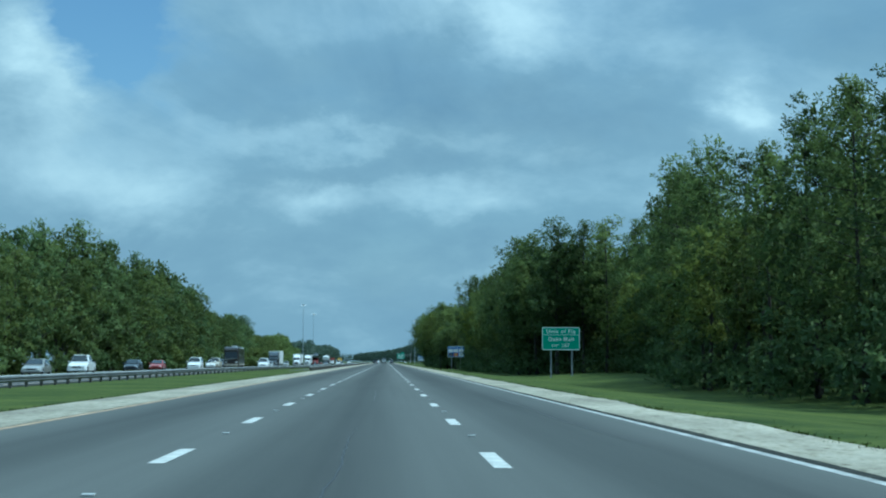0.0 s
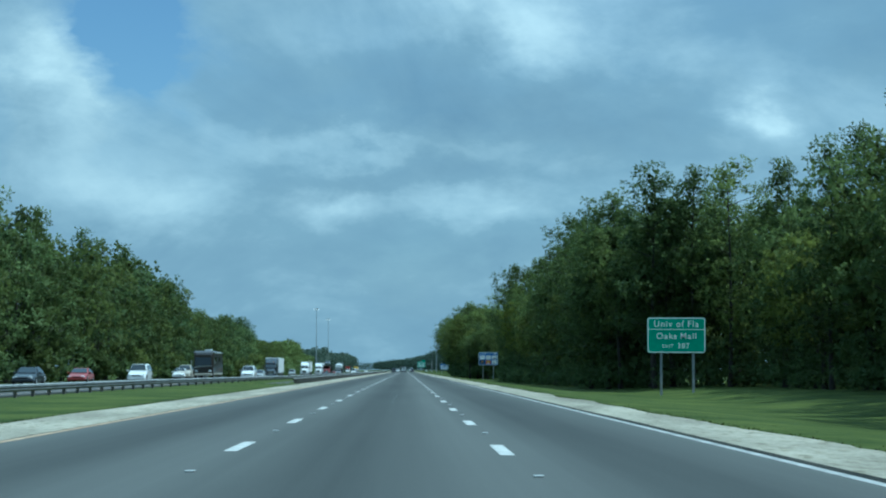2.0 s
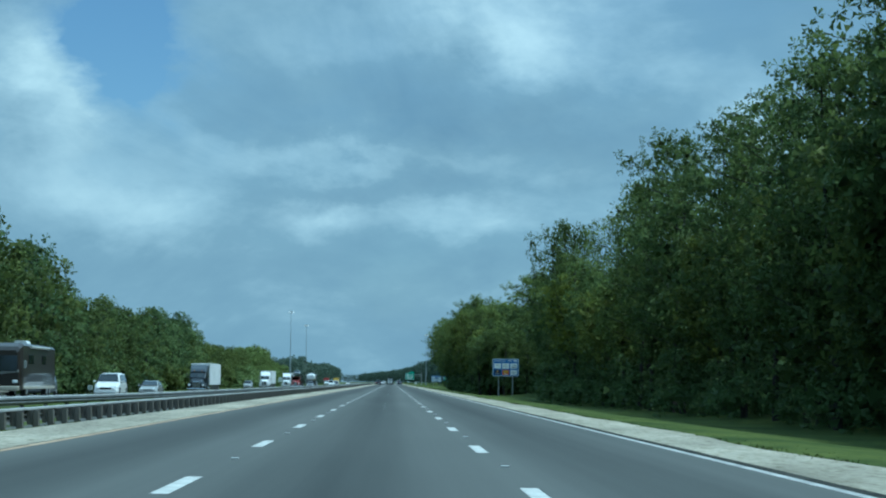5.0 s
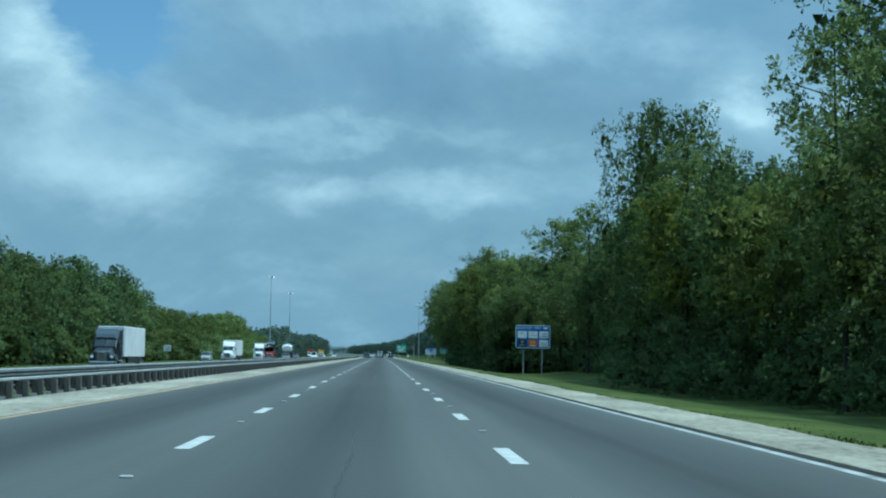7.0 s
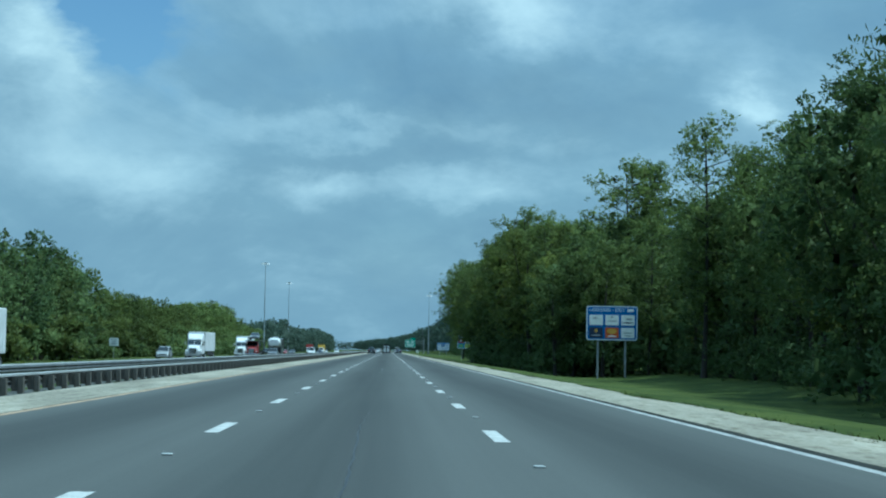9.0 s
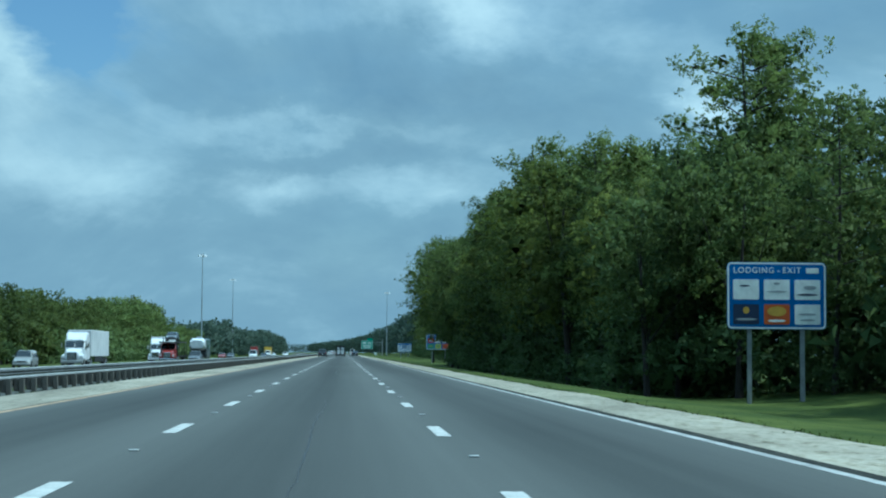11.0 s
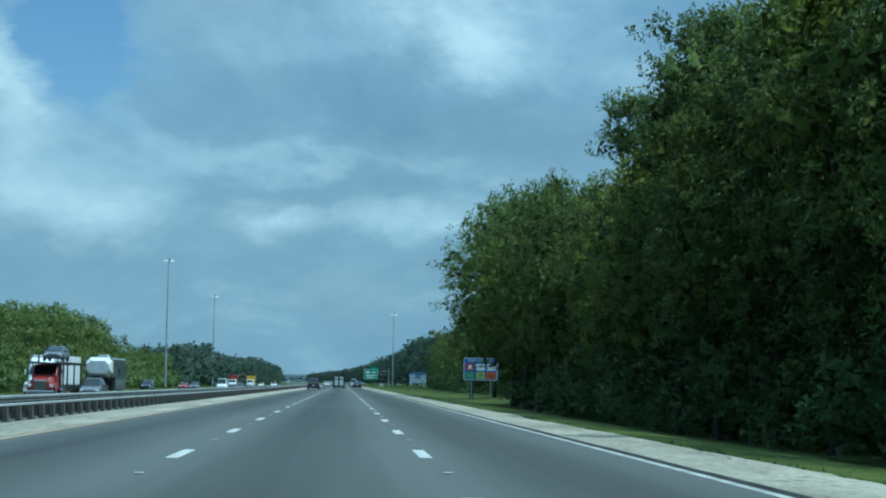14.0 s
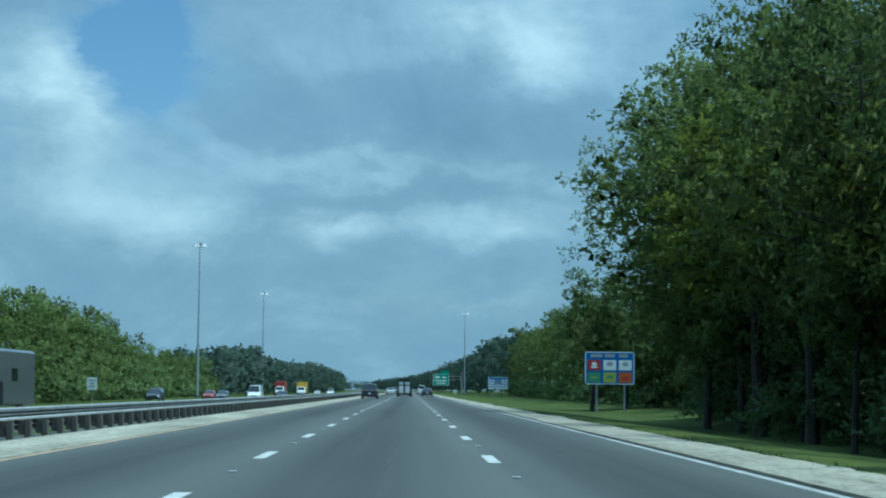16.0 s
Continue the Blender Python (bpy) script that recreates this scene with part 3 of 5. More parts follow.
LOGO_GREY = plain("logo_grey", (0.35, 0.37, 0.40), 0.5)
LOGO_GOLD = plain("logo_gold", (0.55, 0.33, 0.05), 0.5)


def logo_panel(panel, x, z, w, h, mat, marks):
    p = part("logo_panel", rounded_panel(w, h, 0.06, 0.015, z), mat, panel)
    p.location = (x, -0.026, 0)
    for mx, mz, mw, mh, mm in marks:
        bm = bmesh.new()
        bmesh.ops.create_circle(bm, cap_ends=True, segments=14, radius=0.5, matrix=pose(mx * w, -0.006, z + mz * h, 90, 0, 0) @ Matrix.Diagonal((mw * w, mh * h, 1, 1)))
        ob = part("emblem", bm, mm, panel)
        ob.location = (x, -0.026, 0)


# blue lodging sign
sign, panel, mid, cx = sign_board("service_sign", 16.85, 21.15, 459.0, 2.18, 5.06, SIGN_BLUE, (17.85, 20.15),
                                  "blue services sign with six logo panels in tree shade", -1.0)
lettering(panel, "LODGING - EXIT", 0.35, -0.40, mid + 1.08, SIGN_WHITE)
bar(panel, 0.55, 0.23, 1.55, mid + 1.08, SIGN_WHITE)
logos = [(SIGN_WHITE, [(-0.05, 0.18, 0.4, 0.09, LOGO_NAVY)]), (SIGN_WHITE, [(0, 0.3, 0.25, 0.12, LOGO_GREY), (0, -0.1, 0.8, 0.1, LOGO_GREY)]),
         (SIGN_WHITE, [(0.1, 0.1, 0.5, 0.2, LOGO_GREY), (0, -0.25, 0.8, 0.12, LOGO_NAVY)]), (LOGO_NAVY, [(0, 0.2, 0.25, 0.35, LOGO_GOLD), (0, -0.25, 0.8, 0.12, LOGO_GREY)]),
         (LOGO_ORANGE, [(0, 0.15, 0.75, 0.5, LOGO_GOLD), (0, -0.32, 0.7, 0.14, SIGN_WHITE)]), (SIGN_WHITE, [(0, 0, 0.7, 0.12, LOGO_GREY), (0, -0.28, 0.6, 0.1, LOGO_GREY)])]
for k, (m, marks) in enumerate(logos):
    logo_panel(panel, -1.33 + 1.33 * (k % 3), mid + 0.26 - 1.06 * (k // 3), 1.12, 0.86, m, marks)

# blue food sign
sign, panel, mid, cx = sign_board("service_sign", 16.55, 21.10, 724.0, 1.72, 4.72, SIGN_BLUE, (17.65, 20.2),
                                  "blue services sign with red, white and green logo panels", -0.95)
for bx, bw in ((-1.2, 1.1), (0.0, 0.9), (1.25, 0.8)):
    bar(panel, bw, 0.28, bx, mid + 1.12, LOGO_GREY)
logos = [(LOGO_RED, [(0, 0.1, 0.4, 0.4, SIGN_WHITE), (0, -0.2, 0.6, 0.2, SIGN_WHITE)]), (SIGN_WHITE, [(0, 0.12, 0.55, 0.45, LOGO_GREY)]), (SIGN_WHITE, [(0, 0.1, 0.5, 0.45, LOGO_GREY)]),
         (LOGO_GREEN, [(0, 0, 0.6, 0.15, LOGO_LIME)]), (LOGO_LIME, [(0, 0.05, 0.5, 0.3, LOGO_GREEN)]), (LOGO_ORANGE, [(0, -0.1, 0.6, 0.3, LOGO_RED)])]
for k, (m, marks) in enumerate(logos):
    logo_panel(panel, -1.42 + 1.42 * (k % 3), mid + 0.27 - 1.12 * (k // 3), 1.18, 0.92, m, marks)

# further blue and white sign
sign, panel, mid, cx = sign_board("service_sign", 18.2, 22.7, 957.0, 1.35, 4.10, SIGN_BLUE, (19.2, 21.7),
                                  "pale blue services sign with small white panels on two posts", -0.7)
for k in range(6):
    logo_panel(panel, -1.42 + 1.42 * (k % 3), mid + 0.35 - 1.1 * (k // 3), 1.25, 0.92, SIGN_WHITE if k != 1 else LOGO_GREY, [(0, 0, 0.6, 0.4, SIGN_BLUE)])

# green exit sign on a cantilever far ahead
exit_sign = empty("exit_sign", (9.6, 1064.0, 0), "green exit sign with a number tab hung from a steel cantilever", "road sign")
panel = part("panel", rounded_panel(4.5, 3.3, 0.2, 0.05, 4.05), SIGN_GREEN, exit_sign)
tab = part("panel", rounded_panel(2.2, 0.75, 0.1, 0.05, 6.12), SIGN_GREEN, exit_sign)
tab.location = (1.1, 0, 0)
part("border", rounded_border(4.42, 3.22, 0.18, 0.1, -0.006, 4.05), SIGN_WHITE, panel)
for bx, bz, bw, bh in ((-1.0, 4.75, 1.3, 0.7), (0.9, 4.7, 1.3, 0.5), (0, 3.75, 3.4, 0.42), (0, 3.05, 2.6, 0.36)):
    bar(panel, bw, bh, bx, bz, SIGN_WHITE)
part("post", tube_bm(0.2, 0.16, 6.3, (5.9, 0.3, -0.1)), ALUMINIUM, exit_sign, "grey steel post")
bm = box_bm((8.0, 0.14, 0.14), (2.0, 0.22, 5.0), 0.02)
box_bm((8.0, 0.14, 0.14), (2.0, 0.22, 4.1), 0.02, bm=bm)
part("arm", bm, ALUMINIUM, exit_sign)


def small_sign(x, y, w, h, z0, label):
    g = land(x, y)
    s = empty("small_sign", (x, y, g), label, "road sign")
    plate = part("plate", rounded_panel(w, h, 0.06, 0.02, z0 + h / 2), SIGN_WHITE, s)
    for k in range(3):
        bar(plate, w * (0.7, 0.5, 0.62)[k], h * 0.12, 0, z0 + h * (0.75 - 0.25 * k), LOGO_GREY, y=-0.006)
    part("post", box_bm((0.07, 0.05, z0 + h - 0.1), (0, 0.04, (z0 + h - 0.1) / 2 - 0.03), 0.005), ALUMINIUM, s)
    return s


small_sign(-38.5, 563.0, 1.3, 1.1, 2.0, "small pale roadside sign on a single post")
small_sign(-38.0, 778.0, 1.2, 1.5, 1.7, "small white roadside sign on a single post")
small_sign(-37.5, 395.0, 0.6, 0.55, 0.7, "small white marker on a short post")
small_sign(11.5, 985.0, 0.9, 0.9, 0.5, "small white marker on a short post")


# ---------------------------------------------------------------- light masts
MAST_GREY = speckled("mast_grey", (0.24, 0.27, 0.29), (0.32, 0.35, 0.37), 0.4, 0.6)
LAMP_WHITE = plain("lamp_housing", (0.75, 0.77, 0.78), 0.35)


def high_mast(x, y, h):
    g = land(x, y)
    m = empty("high_mast_light", (x, y, g), "tall tapered grey high-mast light with a ring of lamps", "light mast", "high masts along the road")
    part("base", tube_bm(0.45, 0.45, 0.5, (0, 0, -0.05), 12), STEEL, m)
    part("pole", tube_bm(0.28, 0.08, h, (0, 0, 0.3), 12), MAST_GREY, m)
    ring = bmesh.new()
    bmesh.ops.create_cone(ring, cap_ends=True, segments=16, radius1=0.5, radius2=0.5, depth=0.25, matrix=pose(0, 0, h - 0.2))
    part("lamp_ring", ring, STEEL, m)
    for k in range(6):
        a = radians(60 * k + 15)
        bm = tube_bm(0.36, 0.2, 0.55, (1.05 * math.cos(a), 1.05 * math.sin(a), h - 0.75), 10)
        box_bm((0.7, 0.08, 0.08), (0.6 * math.cos(a), 0.6 * math.sin(a), h - 0.25), 0, (0, 0, 60 * k + 15), bm)
        part("lamp", bm, LAMP_WHITE, m, "white lamp housing")
    return m


def lamp_post(x, y, h):
    g = land(x, y)
    m = empty("street_lamp", (x, y, g), "slim grey lamp post with a short arm", "street lamp", "lamp posts by the ramp")
    part("pole", tube_bm(0.14, 0.08, h, (0, 0, -0.05), 8), STEEL, m)
    part("arm", box_bm((2.2, 0.07, 0.07), (-1.0, 0, h - 0.1), 0.01), STEEL, m)
    part("lamp", box_bm((0.8, 0.3, 0.16), (-2.2, 0, h - 0.1), 0.04), LAMP_WHITE, m)
    return m


high_mast(-43.2, 927.0, 32.0)
high_mast(-45.8, 1118.0, 32.4)
high_mast(20.3, 1190.0, 29.5)
for x, y, h in ((-66.0, 1075.0, 10.5), (-58.5, 1085.0, 8.5), (-53.0, 1090.0, 8.5), (20.5, 1360.0, 15.0)):
    lamp_post(x, y, h)


# ---------------------------------------------------------------- trees
rng = np.random.default_rng(7)


def unit(n):
    v = rng.normal(size=(n, 3))
    return v / np.linalg.norm(v, axis=1, keepdims=True)


def leaves_at(centres, hearts, radius, per, length, width):
    """Round tufts: sprays that fan out from each clump's centre; hearts, the middle of each clump's lobe, round the shading."""
    n = len(centres) * per
    c = np.repeat(centres, per, axis=0)
    d = unit(n)
    axis = d * 0.8 + unit(n) * 0.5
    axis /= np.linalg.norm(axis, axis=1, keepdims=True)
    side = np.cross(axis, unit(n))
    side /= np.linalg.norm(side, axis=1, keepdims=True) + 1e-6
    s = rng.uniform(0.65, 1.25, (n, 1))
    root = c + d * radius * rng.uniform(0.0, 0.6, (n, 1)) * np.array([1, 1, 0.85])
    a, b = axis * length * s, side * width * s / 2
    out = root - np.repeat(hearts, per, axis=0)
    out /= np.linalg.norm(out, axis=1, keepdims=True) + 1e-6
    soft = out * 0.6 + d * 0.65 + unit(n) * 0.1 + np.array([0, 0, 0.1])
    soft /= np.linalg.norm(soft, axis=1, keepdims=True)
    b = np.where((np.sum(np.cross(a, b) * soft, axis=1) < 0)[:, None], -b, b)
    return np.stack([root, root + a - b, root + a * 0.9 + b], axis=1), np.repeat(soft[:, None, :], 3, axis=1)


def cores_at(cores, each=24):
    """The dense inside of each lobe: larger sprays at all angles under its tufts."""
    tris, soft = [], []
    for c, size in cores:
        d = unit(each)
        root = c + d * size * rng.uniform(0.25, 1.0, (each, 1))
        axis = unit(each)
        side = np.cross(axis, unit(each))
        side /= np.linalg.norm(side, axis=1, keepdims=True) + 1e-6
        span = min(0.32, 0.16 * float(np.mean(size)) + 0.12) * rng.uniform(0.7, 1.2, (each, 1))
        tris.append(np.stack([root - axis * span, root + axis * span * 0.6 + side * span * 0.8, root + axis * span * 0.5 - side * span * 0.8], axis=1))
        out = d * 0.9 + np.array([0, 0, 0.1])
        soft.append(np.repeat((out / np.linalg.norm(out, axis=1, keepdims=True))[:, None, :], 3, axis=1))
    return np.concatenate(tris), np.concatenate(soft)


def crown_broad(h, base, spread, lobes, clumps, squash=0.8):
    """A rounded crown of uneven lobes from height base to h: tuft centres, their lobes' middles, and the lobes."""
    out, hearts, cores = [], [], []
    mid = (h + base) / 2
    half = (h - base) / 2
    for k in range(lobes):
        z = -0.9 + 1.72 * (k + rng.uniform(0, 1)) / lobes
        reach = spread * math.sqrt(max(0.08, 1 - (z * 0.92) ** 2)) * rng.uniform(0.5, 0.95)
        a = 2.4 * k + rng.uniform(-0.7, 0.7)
        r = rng.uniform(0.26, 0.44) * spread
        c = np.array([reach * math.cos(a) * 0.75, reach * math.sin(a) * 0.75, mid + z * half * 0.86])
        d = unit(clumps)
        d[:, 2] = np.where(d[:, 2] < -0.5, -d[:, 2], d[:, 2])
        size = r * np.array([1.15, 1.15, squash])
        out.append(c + d * size * rng.uniform(0.7, 1.0, (clumps, 1)))
        hearts.append(np.repeat((c - np.array([0, 0, 0.3 * r]))[None, :], clumps, axis=0))
        cores.append((c, size * 0.66))
    return np.concatenate(out), np.concatenate(hearts), cores


def crown_pine(h, base, spread, whorls, clumps, rounded=False):
    """Irregular tufted sprays of foliage on limbs; a rounded crown is widest in its upper half."""
    out, hearts, cores, limbs = [], [], [], []
    for k in range(whorls):
        f = (k + rng.uniform(0, 0.8)) / whorls
        z = base + (h - base) * f
        reach = spread * (math.sqrt(max(0.06, 1 - ((f - 0.52) / 0.52) ** 2)) if rounded else 1.05 - 0.8 * f ** 1.7) * rng.uniform(0.4, 1.1)
        a = 2.4 * k + rng.uniform(-0.5, 0.5)
        tip = np.array([reach * math.cos(a), reach * math.sin(a), z + rng.uniform(0.0, 0.15 if rounded else 0.45) * reach])
        limbs.append((z - 0.3, tip))
        r = rng.uniform(0.7, 1.2) * (0.6 + 0.12 * spread)
        for f2, grow, many in ((0.85, 1.0, clumps), (0.42, 0.9, clumps // 2)):
            c = tip * np.array([f2, f2, 1])
            size = grow * r * np.array([1.1, 1.1, 0.8])
            out.append(c + unit(many) * size * rng.uniform(0.7, 1.1, (many, 1)))
            hearts.append(np.repeat((c - np.array([0, 0, 0.35 * r]))[None, :], many, axis=0))
            cores.append((c, size * 0.62))
    return (np.concatenate(out), np.concatenate(hearts), cores), limbs


def crown_mesh(shape, mat, per, leaf, slim, radius):
    each = 34 if leaf < 0.29 and radius < 0.34 else 16
    quads, soft = leaves_at(shape[0], shape[1], radius, per, leaf, leaf * slim)
    inner, inner_soft = cores_at(shape[2], each if slim > 0.5 else each // 2)
    quads, soft = np.concatenate([quads, inner]), np.concatenate([soft, inner_soft])
    crown = mesh_quads("crown", quads, mat, soft)
    CROWNS[crown.name] = (quads, soft)
    return crown


def trunk_mesh(name, h, r, limbs, lean=0.3):
    bm = bmesh.new()
    steps = 6
    rings = []
    for i in range(steps + 1):
        f = i / steps
        rad = r * (1 - 0.8 * f) * (1.35 if i == 0 else 1)
        cxx, cyy = lean * math.sin(f * 2.4), lean * math.cos(f * 3.0) - lean
        rings.append([bm.verts.new((cxx + rad * math.cos(2 * math.pi * j / 7), cyy + rad * math.sin(2 * math.pi * j / 7), h * f - 0.15)) for j in range(7)])
    for a, b in zip(rings, rings[1:]):
        for j in range(7):
            bm.faces.new((a[j], a[(j + 1) % 7], b[(j + 1) % 7], b[j]))
    for z, tip in limbs:
        p0, p1 = Vector((0, 0, z * 0.97)), Vector(tip)
        d = (p1 - p0)
        m = Matrix.Translation(p0) @ d.to_track_quat("Z", "Y").to_matrix().to_4x4()
        bmesh.ops.create_cone(bm, cap_ends=False, segments=5, radius1=min(0.1, r * 0.28), radius2=0.012, depth=d.length, matrix=m @ Matrix.Translation((0, 0, d.length / 2)))
    me = bpy.data.meshes.new(name)
    bm.to_mesh(me)
    bm.free()
    me.materials.append(BARK)
    return me


CROWNS = {}


def broad_kind(h, base, spread, mat, lobes, clumps, per, leaf, tuft):
    shape = crown_broad(h, base, spread, lobes, clumps)
    crown = crown_mesh(shape, mat, per, leaf, 0.6, tuft)
    limbs = [(base + 0.25 * k, shape[0][rng.integers(len(shape[0]))]) for k in range(5)]
    return trunk_mesh("trunk", h * 0.75, 0.014 * h, limbs), crown, h


def pine_kind(h, base, spread, mat, whorls, clumps, per, leaf, tuft, rounded=False):
    shape, limbs = crown_pine(h, base, spread, whorls, clumps, rounded)
    crown = crown_mesh(shape, mat, per, leaf, 0.42, tuft)
    return trunk_mesh("trunk", h * 0.97, 0.010 * h, limbs), crown, h


def bush_kind(h, spread, mat, clumps, per, leaf, tuft):
    a, b = crown_broad(h, 0.1, spread, 4, clumps), crown_broad(h * 0.6, 0.0, spread * 1.25, 5, clumps)
    shape = (np.concatenate([a[0], b[0]]), np.concatenate([a[1], b[1]]), a[2] + b[2])
    crown = crown_mesh(shape, mat, per, leaf, 0.55, tuft)
    return trunk_mesh("stems", h * 0.5, 0.05, [(0.2, shape[0][i]) for i in range(5)]), crown, h


# kinds with fine foliage for the wood's edge, coarser ones behind and far off
FINE = [broad_kind(16, 3.4, 4.6, LEAF_DARK, 20, 24, 12, 0.27, 0.30), broad_kind(17, 4.0, 4.2, LEAF_PINE, 20, 24, 12, 0.26, 0.30),
        broad_kind(14, 2.8, 4.8, LEAF_DARK, 20, 24, 12, 0.27, 0.30), broad_kind(13, 2.6, 4.2, LEAF_LIGHT, 18, 24, 12, 0.26, 0.28)]
PINES = [pine_kind(18, 4.6, 4.0, LEAF_PINE, 30, 12, 11, 0.29, 0.24, True), pine_kind(19, 5.4, 3.6, LEAF_PINE, 28, 12, 11, 0.29, 0.24),
         pine_kind(17, 3.8, 3.9, LEAF_DARK, 30, 12, 11, 0.29, 0.24)]
# the trees that the road passes nearest, with the finest foliage
NEAR_BROAD = [broad_kind(15, 3.2, 4.6, LEAF_DARK, 20, 30, 15, 0.20, 0.27), broad_kind(15, 3.6, 4.4, LEAF_PINE, 20, 30, 15, 0.20, 0.27),
              broad_kind(14, 3.0, 4.4, LEAF_LIGHT, 20, 30, 15, 0.19, 0.27)]
NEAR_PINES = [pine_kind(17, 4.4, 4.2, LEAF_PINE, 32, 16, 13, 0.22, 0.22, True), pine_kind(17, 4.8, 3.9, LEAF_PINE, 30, 16, 14, 0.22, 0.22)]
MID = [broad_kind(10, 0.4, 4.0, LEAF_OAK, 11, 14, 8, 0.30, 0.36), broad_kind(9, 0.4, 3.8, LEAF_OLIVE, 11, 14, 8, 0.30, 0.36),
       broad_kind(9, 0.4, 3.8, LEAF_DARK, 11, 14, 8, 0.30, 0.36)]
COARSE = [broad_kind(16, 1.0, 4.8, LEAF_OAK, 16, 17, 8, 0.42, 0.40), broad_kind(15, 0.8, 5.0, LEAF_OLIVE, 16, 17, 8, 0.42, 0.40),
          broad_kind(13, 0.8, 4.6, LEAF_OLIVE, 16, 17, 8, 0.40, 0.40), pine_kind(17, 3, 4.0, LEAF_OAK, 20, 11, 8, 0.42, 0.34)]
BACK = [broad_kind(16, 0.5, 5.2, LEAF_OLIVE, 12, 12, 6, 0.56, 0.5), broad_kind(16, 0.5, 5.0, LEAF_DARK, 12, 12, 6, 0.56, 0.5)]
THICKET = bush_kind(4.0, 2.6, LEAF_OAK, 11, 8, 0.24, 0.34)
SHRUB = bush_kind(4.0, 2.6, LEAF_OAK, 6, 5, 0.55, 0.5)
BUSHES = [bush_kind(3.2, 2.2, LEAF_OAK, 11, 10, 0.26, 0.28), bush_kind(2.2, 1.9, LEAF_OLIVE, 11, 10, 0.24, 0.26), bush_kind(5.0, 2.8, LEAF_OAK, 12, 10, 0.28, 0.34)]
PINE_WIDE = pine_kind(16, 4.0, 7.6, LEAF_PINE, 60, 16, 11, 0.26, 0.26, True)
YELLOW = broad_kind(15, 5.0, 4.0, LEAF_YELLOW, 18, 28, 15, 0.20, 0.27)
LABELS = {"broad": "dense dark green broadleaf tree at the wood's edge", "pine": "tall pine with tufted green foliage and bare lower trunk",
          "light": "light green leafy tree at the roadside", "bush": "low dark green bush at the foot of the trees",
          "yellow": "broadleaf tree with leaves coloured a sunlit yellow-green"}


def plant(kind, x, y, height, label, name="tree", group="roadside trees", wide=1.0, turn=None):
    trunk, crown, h = kind
    s = (height - min(0.0, land(x, y))) / h
    t = new(name)
    turn = random.uniform(0, 360) if turn is None else turn
    t.matrix_basis = pose(x, y, land(x, y) - 0.05, 0, 0, turn) @ Matrix.Diagonal((s * wide, s * wide, s, 1))
    tagged(t, LABELS[label], "tree" if name == "tree" else "bush", group)
    part_mesh("trunk" if name == "tree" else "stem", trunk, t)
    part_mesh("crown", crown, t)
    return t


MASS = {}


def crowd(kind, x, y, height, wood, wide=1.0):
    """One of the many trees inside a wood, joined with the rest of it."""
    trunk, crown, h = kind
    quads, soft = CROWNS[crown.name]
    s, a = (height - min(0.0, land(x, y))) / h, random.uniform(0, 2 * math.pi)
    turn = np.array([[math.cos(a), math.sin(a), 0], [-math.sin(a), math.cos(a), 0], [0, 0, 1]])
    out = (quads @ turn) * np.array([s * wide, s * wide, s]) + np.array([x, y, land(x, y) - 0.05])
    MASS.setdefault((wood, crown.materials[0].name), []).append((out, soft @ turn))


def settle(wood, label):
    for key in [k for k in MASS if k[0] == wood]:
        got = MASS.pop(key)
        ob = new(wood, mesh_quads(wood, np.concatenate([g[0] for g in got]), bpy.data.materials[key[1]], np.concatenate([g[1] for g in got])))
        tagged(ob, label, "woodland", kind="stuff")


# right: the front of the crowns and the height of the wood along the road
RIGHT_FRONT = [(0, 18.0), (100, 18.0), (123, 18.5), (145, 22.5), (160, 27.0), (212, 28.0), (224, 21.0), (233, 17.5), (290, 17.0), (365, 16.5), (385, 18.5), (400, 20.5), (430, 22.8), (460, 23.4),
               (466, 15.8), (476, 13.8), (555, 12.5), (570, 12.2), (600, 13.2), (640, 16.0), (690, 19.5), (705, 23.5), (730, 25.0), (1300, 25.0)]
RIGHT_HIGH = [(0, 12.0), (60, 12.0), (90, 13.5), (123, 14.3), (150, 15.6), (180, 17.4), (212, 17.0), (225, 17.5), (250, 17.0), (290, 16.2), (310, 14.6), (325, 13.8), (338, 14.0), (350, 14.6), (358, 15.5), (368, 15.5), (378, 13.6), (395, 13.2), (410, 14.8), (430, 15.2),
              (445, 15.5), (466, 13.0), (476, 12.5), (488, 16.8), (497, 19.2), (510, 18.6), (545, 16.0), (560, 17.0), (575, 18.0), (586, 15.0), (630, 15.0), (645, 19.0), (672, 19.0), (690, 13.0), (760, 13.0), (900, 17.0), (1300, 18.0)]
k = 0
y = -10.0
while y < 50:
    crowd(BACK[k % 2], 22.0 + random.uniform(-0.5, 2.5), y, random.uniform(13.5, 17.5), "wood_behind")
    k += 1
    y += random.uniform(4.5, 8.5)
y = 64.0
